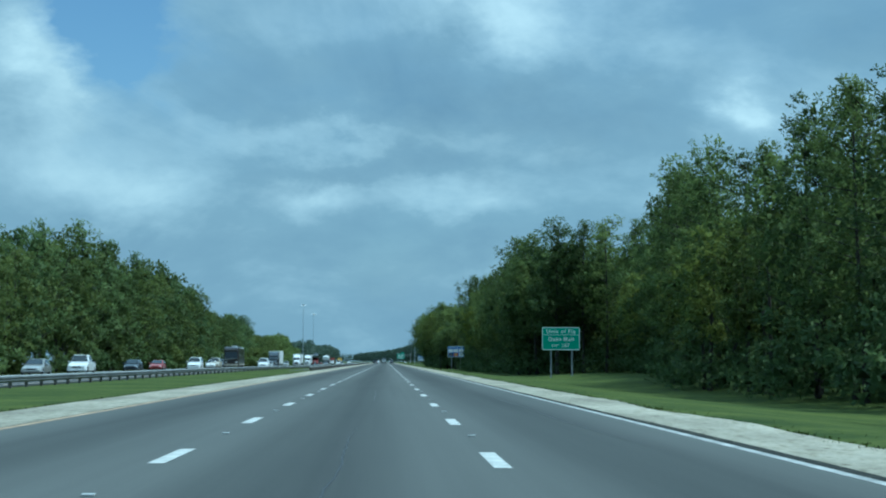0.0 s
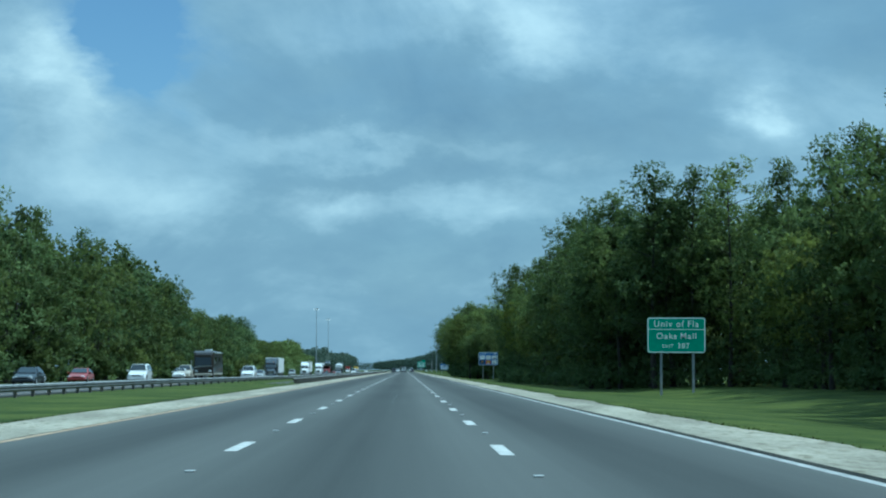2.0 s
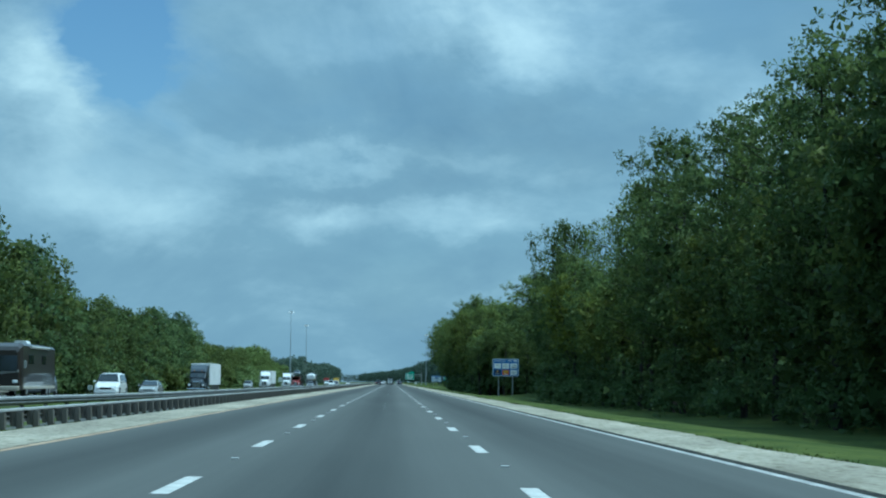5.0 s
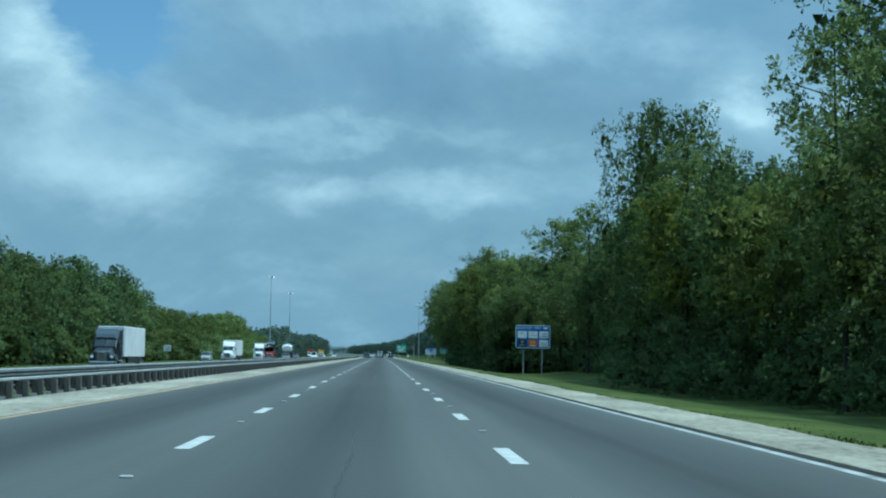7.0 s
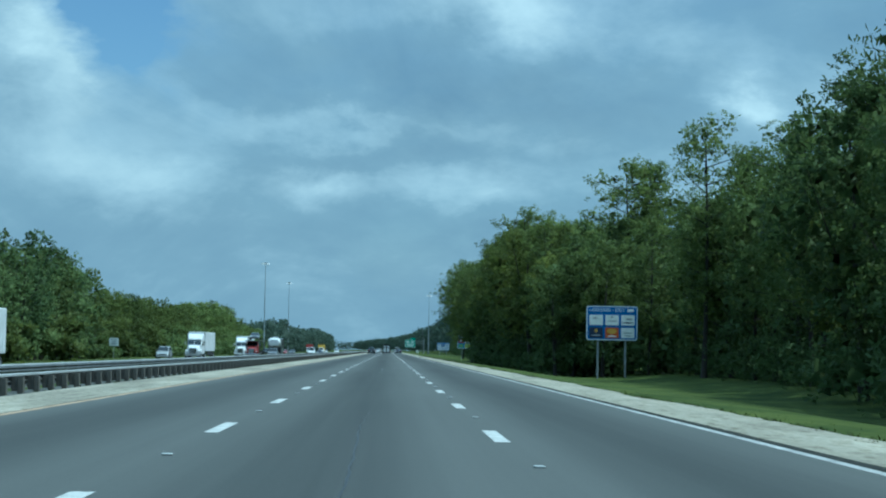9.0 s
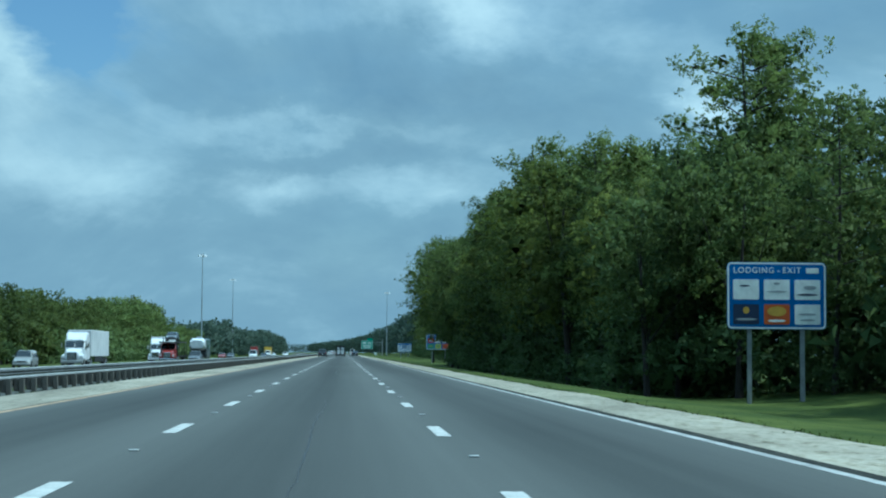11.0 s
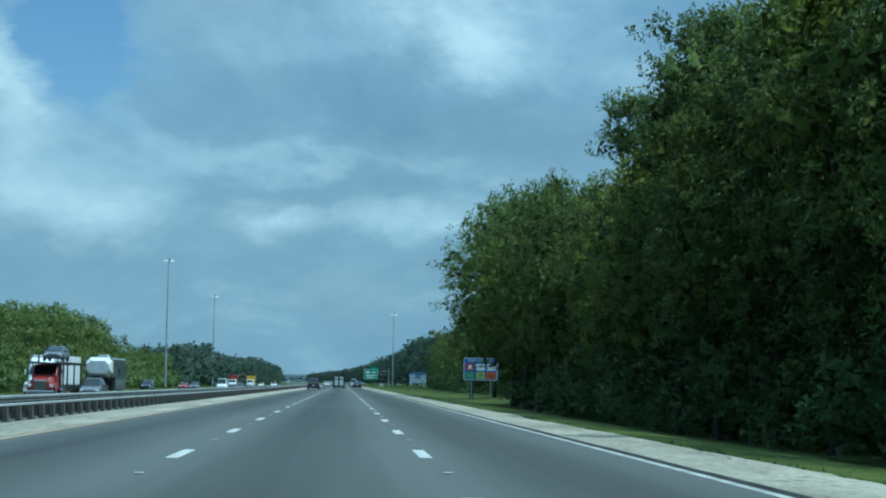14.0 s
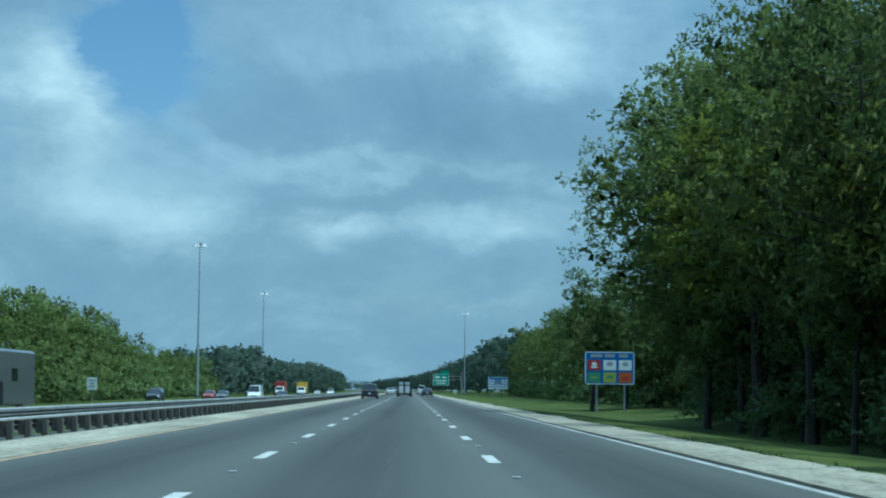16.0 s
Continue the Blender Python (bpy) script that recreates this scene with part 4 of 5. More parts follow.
while y < 690:
    front, high = table(RIGHT_FRONT, y), table(RIGHT_HIGH, y)
    r = random.random()
    h = high * random.uniform(0.86, 1.05) * (0.84 if 478 < y < 605 else 1.0)
    front += 0.8 if 478 < y < 605 else 0.0
    near = 474 < y < 608
    if near and r > 0.65:
        plant(NEAR_BROAD[2], front + 3.2 + random.uniform(-0.3, 1.0), y, h * 0.96, "light")
    elif r < 0.45:
        plant(NEAR_PINES[k % 2] if near else PINES[k % 3], front + 2.6 + random.uniform(-0.4, 1.2), y, h * 1.03, "pine")
    elif r < 0.90:
        plant(NEAR_BROAD[k % 2] if near else FINE[k % 3], front + 3.4 + random.uniform(-0.4, 1.2), y, h * 0.96, "broad", wide=random.uniform(0.85, 1.1))
    else:
        plant(FINE[3], front + 3.0 + random.uniform(-0.3, 1.0), y, h * 0.80, "light")
    if k % 3 == 0:
        plant(BUSHES[k // 3 % 3], front + 5.0 + random.uniform(-0.6, 1.0), y + random.uniform(-1.5, 1.5), random.uniform(1.6, 3.6), "bush", "bush", "undergrowth")
    if k % 4 != 3 or y > 470:
        crowd(MID[(0, 1, 0, 2, 1)[k % 5]], front + 3.8 + random.uniform(-0.6, 1.2), y + 1.5, high * random.uniform(0.34, 0.62), "wood_edge", 1.1)
    crowd(THICKET, front + 2.6 + random.uniform(-0.5, 1.2), y + random.uniform(-1.5, 1.5), random.uniform(1.8, 4.2), "wood_edge", 1.15)
    if k % 2 == 0:
        crowd(SHRUB, front + 6.8 + random.uniform(-0.6, 1.0), y + random.uniform(-1.5, 1.5), random.uniform(4.0, 6.5), "wood_edge")
    y += random.uniform(3.4, 4.8)
    k += 1
for depth, step, grow in ((9.0, 5.4, 1.0), (14.0, 11.5, 1.3)):
    y = 62.0
    while y < 710:
        front, high = table(RIGHT_FRONT, y), table(RIGHT_HIGH, y)
        high += -2.6 * ease(476, 486, y) * ease(521, 510, y) + 4.0 * ease(518, 528, y) * ease(605, 590, y)
        crowd(FINE[1 + k % 2] if 470 < y < 620 and depth < 10 else (COARSE if y > 470 else BACK)[k % 2], front + depth + random.uniform(-1, 1), y, high * random.uniform(0.84, 1.0), "wood_behind", grow)
        k += 1
        y += step * random.uniform(0.85, 1.15)
# faces of the wood that look back along the road: beside the guide sign and the services sign
for x0, x1, yy, hh in ((20.0, 42.0, 236.0, 17.5), (15.4, 32.0, 471.0, 11.2), (31.0, 44.0, 168.0, 14.5), (18.5, 36.0, 736.0, 13.5)):
    x = x0
    while x < x1:
        kind = FINE[k % 3] if k % 3 else PINES[2]
        plant(kind, x, yy + random.uniform(-1, 1.5), hh * random.uniform(0.88, 1.05), "broad" if k % 3 else "pine")
        crowd(MID[k % 2], x + 1.5, yy - 1.0 + random.uniform(-0.5, 1), hh * random.uniform(0.4, 0.6), "wood_edge", 1.1)
        crowd(COARSE[k % 2], x + 1.0, yy + 6.0, hh * random.uniform(0.85, 1.0), "wood_behind")
        if x > x0 + 6:
            plant(BUSHES[k % 3], x, yy - 3.0 + random.uniform(-0.5, 0.5), random.uniform(2.5, 4.5), "bush", "bush", "undergrowth")
        x += random.uniform(3.2, 4.4)
        k += 1
for i in range(10):
    crowd(MID[i % 2], 17.0 + 1.9 * i, 470.5 + random.uniform(-0.5, 2), random.uniform(4.0, 6.0), "wood_edge", 1.15)
for i in range(5):
    crowd(FINE[i % 2], 24.0 + 3.2 * i, 483.0 + random.uniform(-1.5, 3), random.uniform(15.8, 17.2), "wood_behind", 1.1)
settle("wood_edge", "lower trees and undergrowth inside the wood's edge")
settle("wood_behind", "dark green trees deeper in the wood")
# single trees that stand out of the wood's edge
plant(YELLOW, 17.0, 646.0, 15.6, "yellow", wide=1.45)
plant(YELLOW, 16.6, 634.0, 14.6, "yellow", wide=1.2)
plant(PINE_WIDE, 18.0, 667.0, 16.5, "pine", wide=1.05)
plant(PINE_WIDE, 18.2, 657.0, 18.5, "pine", turn=120, wide=1.05)
for i in range(26):
    yy = 596 + 3.6 * i
    crowd(MID[i % 2], table(RIGHT_FRONT, yy) + 3.4 + random.uniform(-0.2, 0.6), yy, random.uniform(4.5, 6.5), "wood_foot", 1.2)
settle("wood_foot", "dense dark undergrowth at the foot of the tall trees")
for i in range(16):
    plant(BUSHES[(2, 0, 2)[i % 3]], table(RIGHT_FRONT, 590 + 6.5 * i) + 5.6 + random.uniform(-0.3, 0.8), 590 + 6.5 * i, random.uniform(4.0, 6.5), "bush", "bush", "undergrowth")
for x, y, h, w, turn in ((17.0, 661.0, 15.5, 1.0, 40), (17.2, 652.0, 18.0, 0.85, 100), (17.2, 638.0, 17.5, 0.75, 200), (15.2, 622.0, 14.5, 0.75, 10), (15.0, 606.0, 14.5, 0.75, 300)):
    plant(PINE_WIDE, x, y, h, "pine", wide=w, turn=turn)
plant(PINES[2], 22.5, 222.6, 18.6, "pine", wide=1.25)
plant(FINE[1], 24.8, 227.0, 18.0, "broad", wide=1.15)
plant(FINE[0], 29.5, 221.0, 17.2, "broad", wide=1.1)
plant(PINE_WIDE, 20.0, 365.0, 18.4, "pine", wide=0.6, turn=30)
plant(NEAR_PINES[0], 27.2, 338.0, 24.5, "pine", wide=0.95, turn=60)
plant(NEAR_PINES[0], 16.6, 566.0, 17.2, "pine")
plant(NEAR_PINES[1], 17.8, 574.0, 18.8, "pine", wide=1.1)
plant(NEAR_PINES[0], 16.2, 555.0, 16.2, "pine")
plant(NEAR_BROAD[2], 15.9, 503.0, 16.2, "light", wide=1.2)
plant(PINES[0], 24.0, 444.0, 18.6, "pine", wide=1.0)
plant(NEAR_PINES[0], 24.3, 486.0, 19.8, "pine", wide=1.1)
plant(NEAR_PINES[1], 27.0, 492.0, 20.5, "pine", wide=1.1)
plant(FINE[1], 27.6, 447.0, 14.4, "broad", wide=1.1)
plant(PINES[2], 21.3, 383.0, 12.6, "pine", wide=1.0)
plant(FINE[2], 21.6, 391.0, 14.2, "broad")
plant(PINES[2], 23.4, 398.0, 15.2, "pine", wide=1.1)
plant(NEAR_PINES[0], 17.4, 529.0, 18.4, "pine", wide=1.1)
plant(NEAR_PINES[1], 17.9, 541.0, 18.2, "pine", wide=1.1)
plant(NEAR_PINES[1], 16.8, 590.0, 17.8, "pine", wide=0.9)
plant(YELLOW, 18.5, 349.0, 12.5, "yellow")
plant(YELLOW, 17.5, 545.0, 16.5, "yellow")

# right, past the end of the near wood
y = 700.0
while y < 1000:
    front, high = table(RIGHT_FRONT, y), table(RIGHT_HIGH, y)
    light = k % 2 == 0
    if y < 860:
        plant(COARSE[2] if light else COARSE[k % 4 // 2], front + 3.5 + random.uniform(-1, 2), y, high * random.uniform(0.8, 1.08), "light" if light else "broad")
    else:
        crowd(COARSE[k % 3], front + 3.5 + random.uniform(-1, 2), y, high * random.uniform(0.8, 1.08), "wood_beyond")
    if y > 735:
        crowd(SHRUB, front + 1.5 + random.uniform(-1, 1), y + 2, random.uniform(2.5, 5.0), "wood_beyond", 1.3)
    crowd(BACK[k % 2], front + 9 + random.uniform(-1, 2), y + 3, high * random.uniform(0.9, 1.1), "wood_beyond", 1.2)
    k += 1
    y += random.uniform(5.5, 7.5)
settle("wood_beyond", "mixed green trees past the end of the near wood")

# left: beyond the opposite carriageway
LEFT_FRONT = [(0, -38.5), (380, -38.5), (470, -40.0), (585, -41.5), (600, -43.0), (800, -42.5), (870, -46.0), (1300, -46.0)]
LEFT_HIGH = [(0, 16.5), (190, 17.5), (240, 20.0), (330, 20.0), (385, 19.0), (410, 14.5), (480, 14.5), (500, 16.0), (580, 15.5), (592, 11.5), (700, 11.5), (760, 14.5), (830, 15.5),
             (860, 13.0), (900, 10.5), (960, 9.5), (1000, 10.0), (1300, 11.0)]
y = 70.0
while y < 1000:
    front, high = table(LEFT_FRONT, y), table(LEFT_HIGH, y)
    low = 592 < y < 720
    kind = COARSE[2] if low or k % 5 == 0 else COARSE[0] if 470 < y < 590 else COARSE[(0, 1, 3, 1, 0)[k % 5]]
    h = high * random.uniform(0.80, 1.06)
    if 120 < y < 640:
        plant(kind, front - 4.0 + random.uniform(-1.2, 0.8), y, h, "light" if kind is COARSE[2] else ("pine" if kind is COARSE[3] else "broad"), group="trees beyond the opposite road")
        if k % 2 == 0:
            plant(BUSHES[k // 2 % 3], front - 1.8 + random.uniform(-1, 0.5), y + random.uniform(-2, 2), random.uniform(2.5, 5.5), "bush", "bush", "undergrowth")
    else:
        crowd(COARSE[2] if low else BACK[k % 2], front - 4.0 + random.uniform(-1.2, 0.8), y, h, "wood_opposite")
        crowd(SHRUB, front - 1.8 + random.uniform(-1, 0.5), y + random.uniform(-2, 2), random.uniform(2.5, 5.5), "wood_opposite")
    crowd(BACK[k % 2], front - 9.5 + random.uniform(-1, 1), y + 2, high * random.uniform(0.85, 1.0), "wood_opposite", 1.15)
    k += 1
    y += random.uniform(4.9, 6.5)
settle("wood_opposite", "green trees and bushes beyond the opposite carriageway")


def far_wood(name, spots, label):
    """Distant woodland, one joined mass of crowns; its leaf colour carries the haze."""
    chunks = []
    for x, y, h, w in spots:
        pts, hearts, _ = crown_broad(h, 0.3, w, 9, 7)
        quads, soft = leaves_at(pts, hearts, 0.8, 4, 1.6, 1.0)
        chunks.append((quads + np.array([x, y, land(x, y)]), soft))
    ob = new(name, mesh_quads(name, np.concatenate([c[0] for c in chunks]), LEAF_HAZED, np.concatenate([c[1] for c in chunks])))
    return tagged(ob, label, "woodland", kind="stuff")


spots = []
y = 1000.0
while y < 3600:
    for row in range(2):
        h = 17.5 + 2.5 * noise.noise((y * 0.01, row * 3.0, 0.0)) + random.uniform(-1.5, 1.5)
        spots.append((28.0 + bend(y) + row * 7 + random.uniform(-2, 2), y, h, 6.0))
    y += 11.0 if y < 2000 else 20.0
far_wood("wood_right", spots, "distant woodland in haze-tinted dark green along the right of the road")
spots = []
y = 1000.0
while y < 3600:
    for row in range(2):
        bump_h = 4.0 * math.exp(-((y - 1110) / 30.0) ** 2)
        h = 12.0 + bump_h + 2.0 * noise.noise((y * 0.012, row * 3.0, 7.0)) + random.uniform(-1.2, 1.2)
        if y > 1400:
            h += 3.0
        spots.append((-50.0 + bend(y) - row * 7 + random.uniform(-2, 2), y, h, 6.0))
    y += 11.0 if y < 2000 else 20.0
for i in range(60):
    spots.append((bend(3600) + (-120 + 4.2 * i) + random.uniform(-2, 2), 3650 + random.uniform(-20, 60), random.uniform(12, 18), 7.0))
far_wood("wood_left", spots, "distant haze-tinted green woodland beyond the opposite road")


# ---------------------------------------------------------------- grass tufts at the edges
def tufts(name, regions, label):
    q = []
    for x0, x1, y0, y1, n, h in regions:
        for i in range(n):
            x, y = random.uniform(x0, x1), random.uniform(y0, y1)
            z = land(x, y) - 0.02
            for b in range(3):
                a = random.uniform(0, math.pi)
                hh = h * random.uniform(0.5, 1.2)
                w = hh * 0.22
                lx, ly = random.uniform(-0.6, 0.6) * hh, random.uniform(-0.6, 0.6) * hh
                dx, dy = w * math.cos(a), w * math.sin(a)
                q.append([(x - dx, y - dy, z), (x + dx, y + dy, z), (x + dx * 0.3 + lx, y + dy * 0.3 + ly, z + hh), (x - dx * 0.3 + lx, y - dy * 0.3 + ly, z + hh)])
    return tagged(new(name, mesh_quads(name, np.array(q), BLADES, np.tile((0.0, -0.25, 0.97), (len(q), 4, 1)))), label, "grass", kind="stuff")


def clumped(x0, x1, y0, y1, clusters, size, each, h):
    """Regions for tufts that stand together in loose groups."""
    out = []
    for i in range(clusters):
        x, y = random.uniform(x0, x1), random.uniform(y0, y1)
        s = size * random.uniform(0.4, 1.2)
        out.append((x - s * 0.25, x + s * 0.25, y - s, y + s, int(each * random.uniform(0.5, 1.5)) + 1, h))
    return out


tufts("grass_verge", [(6.8, 7.4, 10, 700, 8000, 0.06), (7.3, 8.4, 20, 660, 2200, 0.035)] + clumped(6.75, 7.3, 10, 700, 160, 0.8, 9, 0.075),
      "short uneven grass tufts along the shoulder and verge")
tufts("shoulder_weeds", clumped(5.62, 6.9, 10, 720, 420, 0.7, 7, 0.045) + clumped(5.5, 5.75, 10, 720, 160, 1.2, 6, 0.035), "small weeds and debris on the pale shoulder")
tufts("grass_median", [(-8.1, -7.6, 20, 162, 2500, 0.06), (-8.2, -7.7, 162, 700, 1600, 0.07)] + clumped(-7.7, -6.2, 10, 700, 200, 0.6, 5, 0.035), "short uneven grass tufts in the median")

# ---------------------------------------------------------------- vehicles
GLASS = plain("tinted_glass", (0.012, 0.016, 0.02), 0.08, 0.0, 0.6)
TYRE = speckled("tyre_rubber", (0.012, 0.012, 0.012), (0.035, 0.035, 0.034), 8.0, 0.85)
RIM = plain("alloy_rim", (0.42, 0.43, 0.44), 0.35, 0.8)
CHROME = plain("chrome", (0.62, 0.63, 0.64), 0.18, 1.0)
BLACK_TRIM = plain("black_trim", (0.02, 0.02, 0.021), 0.55)
LIGHT_CLEAR = plain("clear_lamp", (0.80, 0.82, 0.82), 0.15, 0.0, 0.8)
LIGHT_RED = plain("red_lamp", (0.35, 0.01, 0.01), 0.2, 0.0, 0.8)
LIGHT_AMBER = plain("amber_lamp", (0.55, 0.18, 0.01), 0.2, 0.0, 0.8)
PAINTS = {"silver": plain("silver_paint", (0.42, 0.42, 0.40), 0.3, 0.5, 0.6), "white": plain("white_paint", (0.74, 0.75, 0.74), 0.3, 0.0, 0.6),
          "red": plain("red_paint", (0.28, 0.035, 0.03), 0.3, 0.0, 0.6), "dark": plain("dark_paint", (0.025, 0.03, 0.038), 0.3, 0.1, 0.6),
          "grey": plain("grey_paint", (0.13, 0.14, 0.15), 0.3, 0.3, 0.6), "blue": plain("blue_paint", (0.05, 0.12, 0.28), 0.3, 0.2, 0.6),
          "motorhome": plain("motorhome_paint", (0.035, 0.028, 0.024), 0.3, 0.1, 0.6), "brown": plain("brown_paint", (0.10, 0.05, 0.03), 0.3, 0.1, 0.6), "beige": plain("beige_paint", (0.45, 0.41, 0.33), 0.35, 0.1, 0.5),
          "yellow": plain("yellow_paint", (0.55, 0.36, 0.04), 0.4, 0.0, 0.4), "trailer": speckled("trailer_white", (0.55, 0.56, 0.56), (0.74, 0.75, 0.75), 0.6, 0.5)}


def loft_bm(stations, corner=0.12, bm=None):
    """A closed body through cross-sections (y, z bottom, z top, half width bottom, half width top) with chamfered corners."""
    bm = bm or bmesh.new()
    rings = []
    for y, z0, z1, w0, w1 in stations:
        c = min(corner, (z1 - z0) * 0.45, w1 * 0.4)
        pts = [(-w0 + c, z0), (w0 - c, z0), (w0, z0 + c), (w1, z1 - c), (w1 - c, z1), (-w1 + c, z1), (-w1, z1 - c), (-w0, z0 + c)]
        rings.append([bm.verts.new((x, y, z)) for x, z in pts])
    for a, b in zip(rings, rings[1:]):
        for j in range(8):
            bm.faces.new((a[j], a[(j + 1) % 8], b[(j + 1) % 8], b[j]))
    bm.faces.new(list(reversed(rings[0])))
    bm.faces.new(rings[-1])
    bmesh.ops.recalc_face_normals(bm, faces=bm.faces)
    return bm


def quad_bm(points, off=(0, 0, 0), bm=None, thick=0.012):
    """A thin pane through four corners."""
    bm = bm or bmesh.new()
    p = [Vector(q) + Vector(off) for q in points]
    nrm = (p[1] - p[0]).cross(p[3] - p[0]).normalized() * thick
    a = [bm.verts.new(q) for q in p]
    b = [bm.verts.new(q - nrm) for q in p]
    bm.faces.new(a)
    bm.faces.new(list(reversed(b)))
    for i in range(4):
        bm.faces.new((a[i], b[i], b[(i + 1) % 4], a[(i + 1) % 4]))
    bmesh.ops.recalc_face_normals(bm, faces=bm.faces)
    return bm


def wheel(parent, x, y, r, w):
    t = bmesh.new()
    bmesh.ops.create_cone(t, cap_ends=True, segments=20, radius1=r, radius2=r, depth=w, matrix=pose(x, y, r, 0, 90, 0))
    bmesh.ops.bevel(t, geom=[e for e in t.edges if len(e.link_faces) == 2 and any(len(f.verts) > 4 for f in e.link_faces)], offset=0.04, segments=2, affect="EDGES")
    tyre = part("wheel", t, TYRE, parent, "black rubber tyre on a metal rim")
    c = bmesh.new()
    bmesh.ops.create_cone(c, cap_ends=True, segments=16, radius1=r * 0.62, radius2=r * 0.5, depth=w + 0.02, matrix=pose(x, y, r, 0, 90 if x > 0 else -90, 0))
    part("rim", c, RIM, tyre)


def car_like(name, paint, loc, turn, label, shape, group=""):
    """A passenger car; shape: length, width, height, belt height, hood end, roof front, roof back, tail glass, kind."""
    L, W, H, belt, hood, rf, rb, tg = shape
    h, w = L / 2, W / 2
    v = empty(name, loc, label, "car" if name != "pickup_truck" else "pickup", group, turn)
    nose = belt * 0.78
    body = loft_bm([(-h, 0.42, belt * 0.86, w * 0.84, w * 0.82), (-h + 0.14, 0.27, belt * 0.99, w * 0.96, w * 0.93), (-h + 0.9, 0.24, belt * 1.02, w, w * 0.97),
                    (hood, 0.22, belt, w, w * 0.96), (h - 0.75, 0.22, belt * 0.93, w, w * 0.92), (h - 0.16, 0.25, nose, w * 0.95, w * 0.85), (h, 0.36, nose * 0.82, w * 0.84, w * 0.76)], 0.13)
    b = part("body", body, paint, v)
    cab = [(tg, belt * 0.98, belt * 1.01, w * 0.9, w * 0.84), (rb, belt * 0.98, H * 0.975, w * 0.93, w * 0.72), ((rf + rb) / 2, belt * 0.98, H, w * 0.94, w * 0.74),
           (rf, belt * 0.98, H * 0.965, w * 0.93, w * 0.71), (hood, belt * 0.97, belt * 1.0, w * 0.88, w * 0.82)]
    part("cabin", loft_bm(cab, 0.07), paint, v)
    e = 0.02
    part("windscreen", quad_bm([(-w * 0.80, hood - 0.08, belt * 1.03), (w * 0.80, hood - 0.08, belt * 1.03), (w * 0.64, rf + 0.04, H * 0.94), (-w * 0.64, rf + 0.04, H * 0.94)], (0, 0.035, 0.03)), GLASS, v, "dark tinted windscreen")
    part("rear_window", quad_bm([(-w * 0.78, tg + 0.06, belt * 1.05), (-w * 0.64, rb - 0.02, H * 0.93), (w * 0.64, rb - 0.02, H * 0.93), (w * 0.78, tg + 0.06, belt * 1.05)], (0, -0.035, 0.03)), GLASS, v)
    for s in (-1, 1):
        part("side_window", quad_bm([(s * w * 0.94, hood - 0.35, belt * 1.04), (s * w * 0.94, tg + 0.35, belt * 1.04), (s * w * 0.765, rb + 0.15, H * 0.93), (s * w * 0.765, rf - 0.1, H * 0.93)], (s * 0.02, 0, 0)), GLASS, v)
        part("headlight", box_bm((w * 0.34, 0.16, 0.15), (s * w * 0.66, h - 0.13, nose * 0.86), 0.03), LIGHT_CLEAR, b, "clear headlight")
        part("taillight", box_bm((w * 0.26, 0.1, 0.2), (s * w * 0.72, -h + 0.05, belt * 0.82), 0.03), LIGHT_RED, b, "red tail light")
        part("mirror", box_bm((0.2, 0.12, 0.14), (s * (w + 0.08), hood - 0.3, belt * 1.06), 0.03), paint, v)
        for yy in (h - 0.88, -h + 0.95):
            wheel(v, s * (w - 0.10), yy, 0.325 if H < 1.6 else 0.38, 0.22)
    part("grille", box_bm((w * 0.9, 0.08, 0.17), (0, h - 0.04, nose * 0.76), 0.02), BLACK_TRIM, b)
    part("bumper", box_bm((W * 0.86, 0.16, 0.2), (0, h - 0.06, 0.40), 0.05), paint, v)
    part("bumper", box_bm((W * 0.86, 0.14, 0.2), (0, -h + 0.04, 0.46), 0.05), paint, v)
    part("plate", box_bm((0.31, 0.02, 0.15), (0, -h - 0.035, 0.62), 0.005), SIGN_WHITE, v)
    return v


SEDAN = (4.80, 1.84, 1.46, 0.93, 1.0, 0.25, -1.05, -1.85)
COUPE = (4.6, 1.80, 1.40, 0.90, 0.95, 0.15, -0.95, -1.8)
SUV = (4.75, 1.92, 1.80, 1.10, 1.15, 0.55, -1.95, -2.2)
MINIVAN = (5.0, 1.96, 1.76, 1.05, 1.55, 0.75, -2.05, -2.35)
VAN = (5.6, 2.0, 2.25, 1.20, 1.75, 1.15, -2.6, -2.72)
PICKUP = (5.7, 2.0, 1.88, 1.15, 1.15, 0.55, -0.75, -1.05)


def pickup(paint, loc, turn, label, group=""):
    v = car_like("pickup_truck", paint, loc, turn, label, PICKUP, group)
    bm = box_bm((0.07, 1.85, 0.12), (0.9, -1.95, 1.2), 0.02)
    part("bed_rail", bm, BLACK_TRIM, v)
    part("bed_rail", box_bm((0.07, 1.85, 0.12), (-0.9, -1.95, 1.2), 0.02), BLACK_TRIM, v)
    part("bed_cover", box_bm((1.7, 1.75, 0.03), (0, -1.92, 1.185), 0.01), BLACK_TRIM, v)
    return v


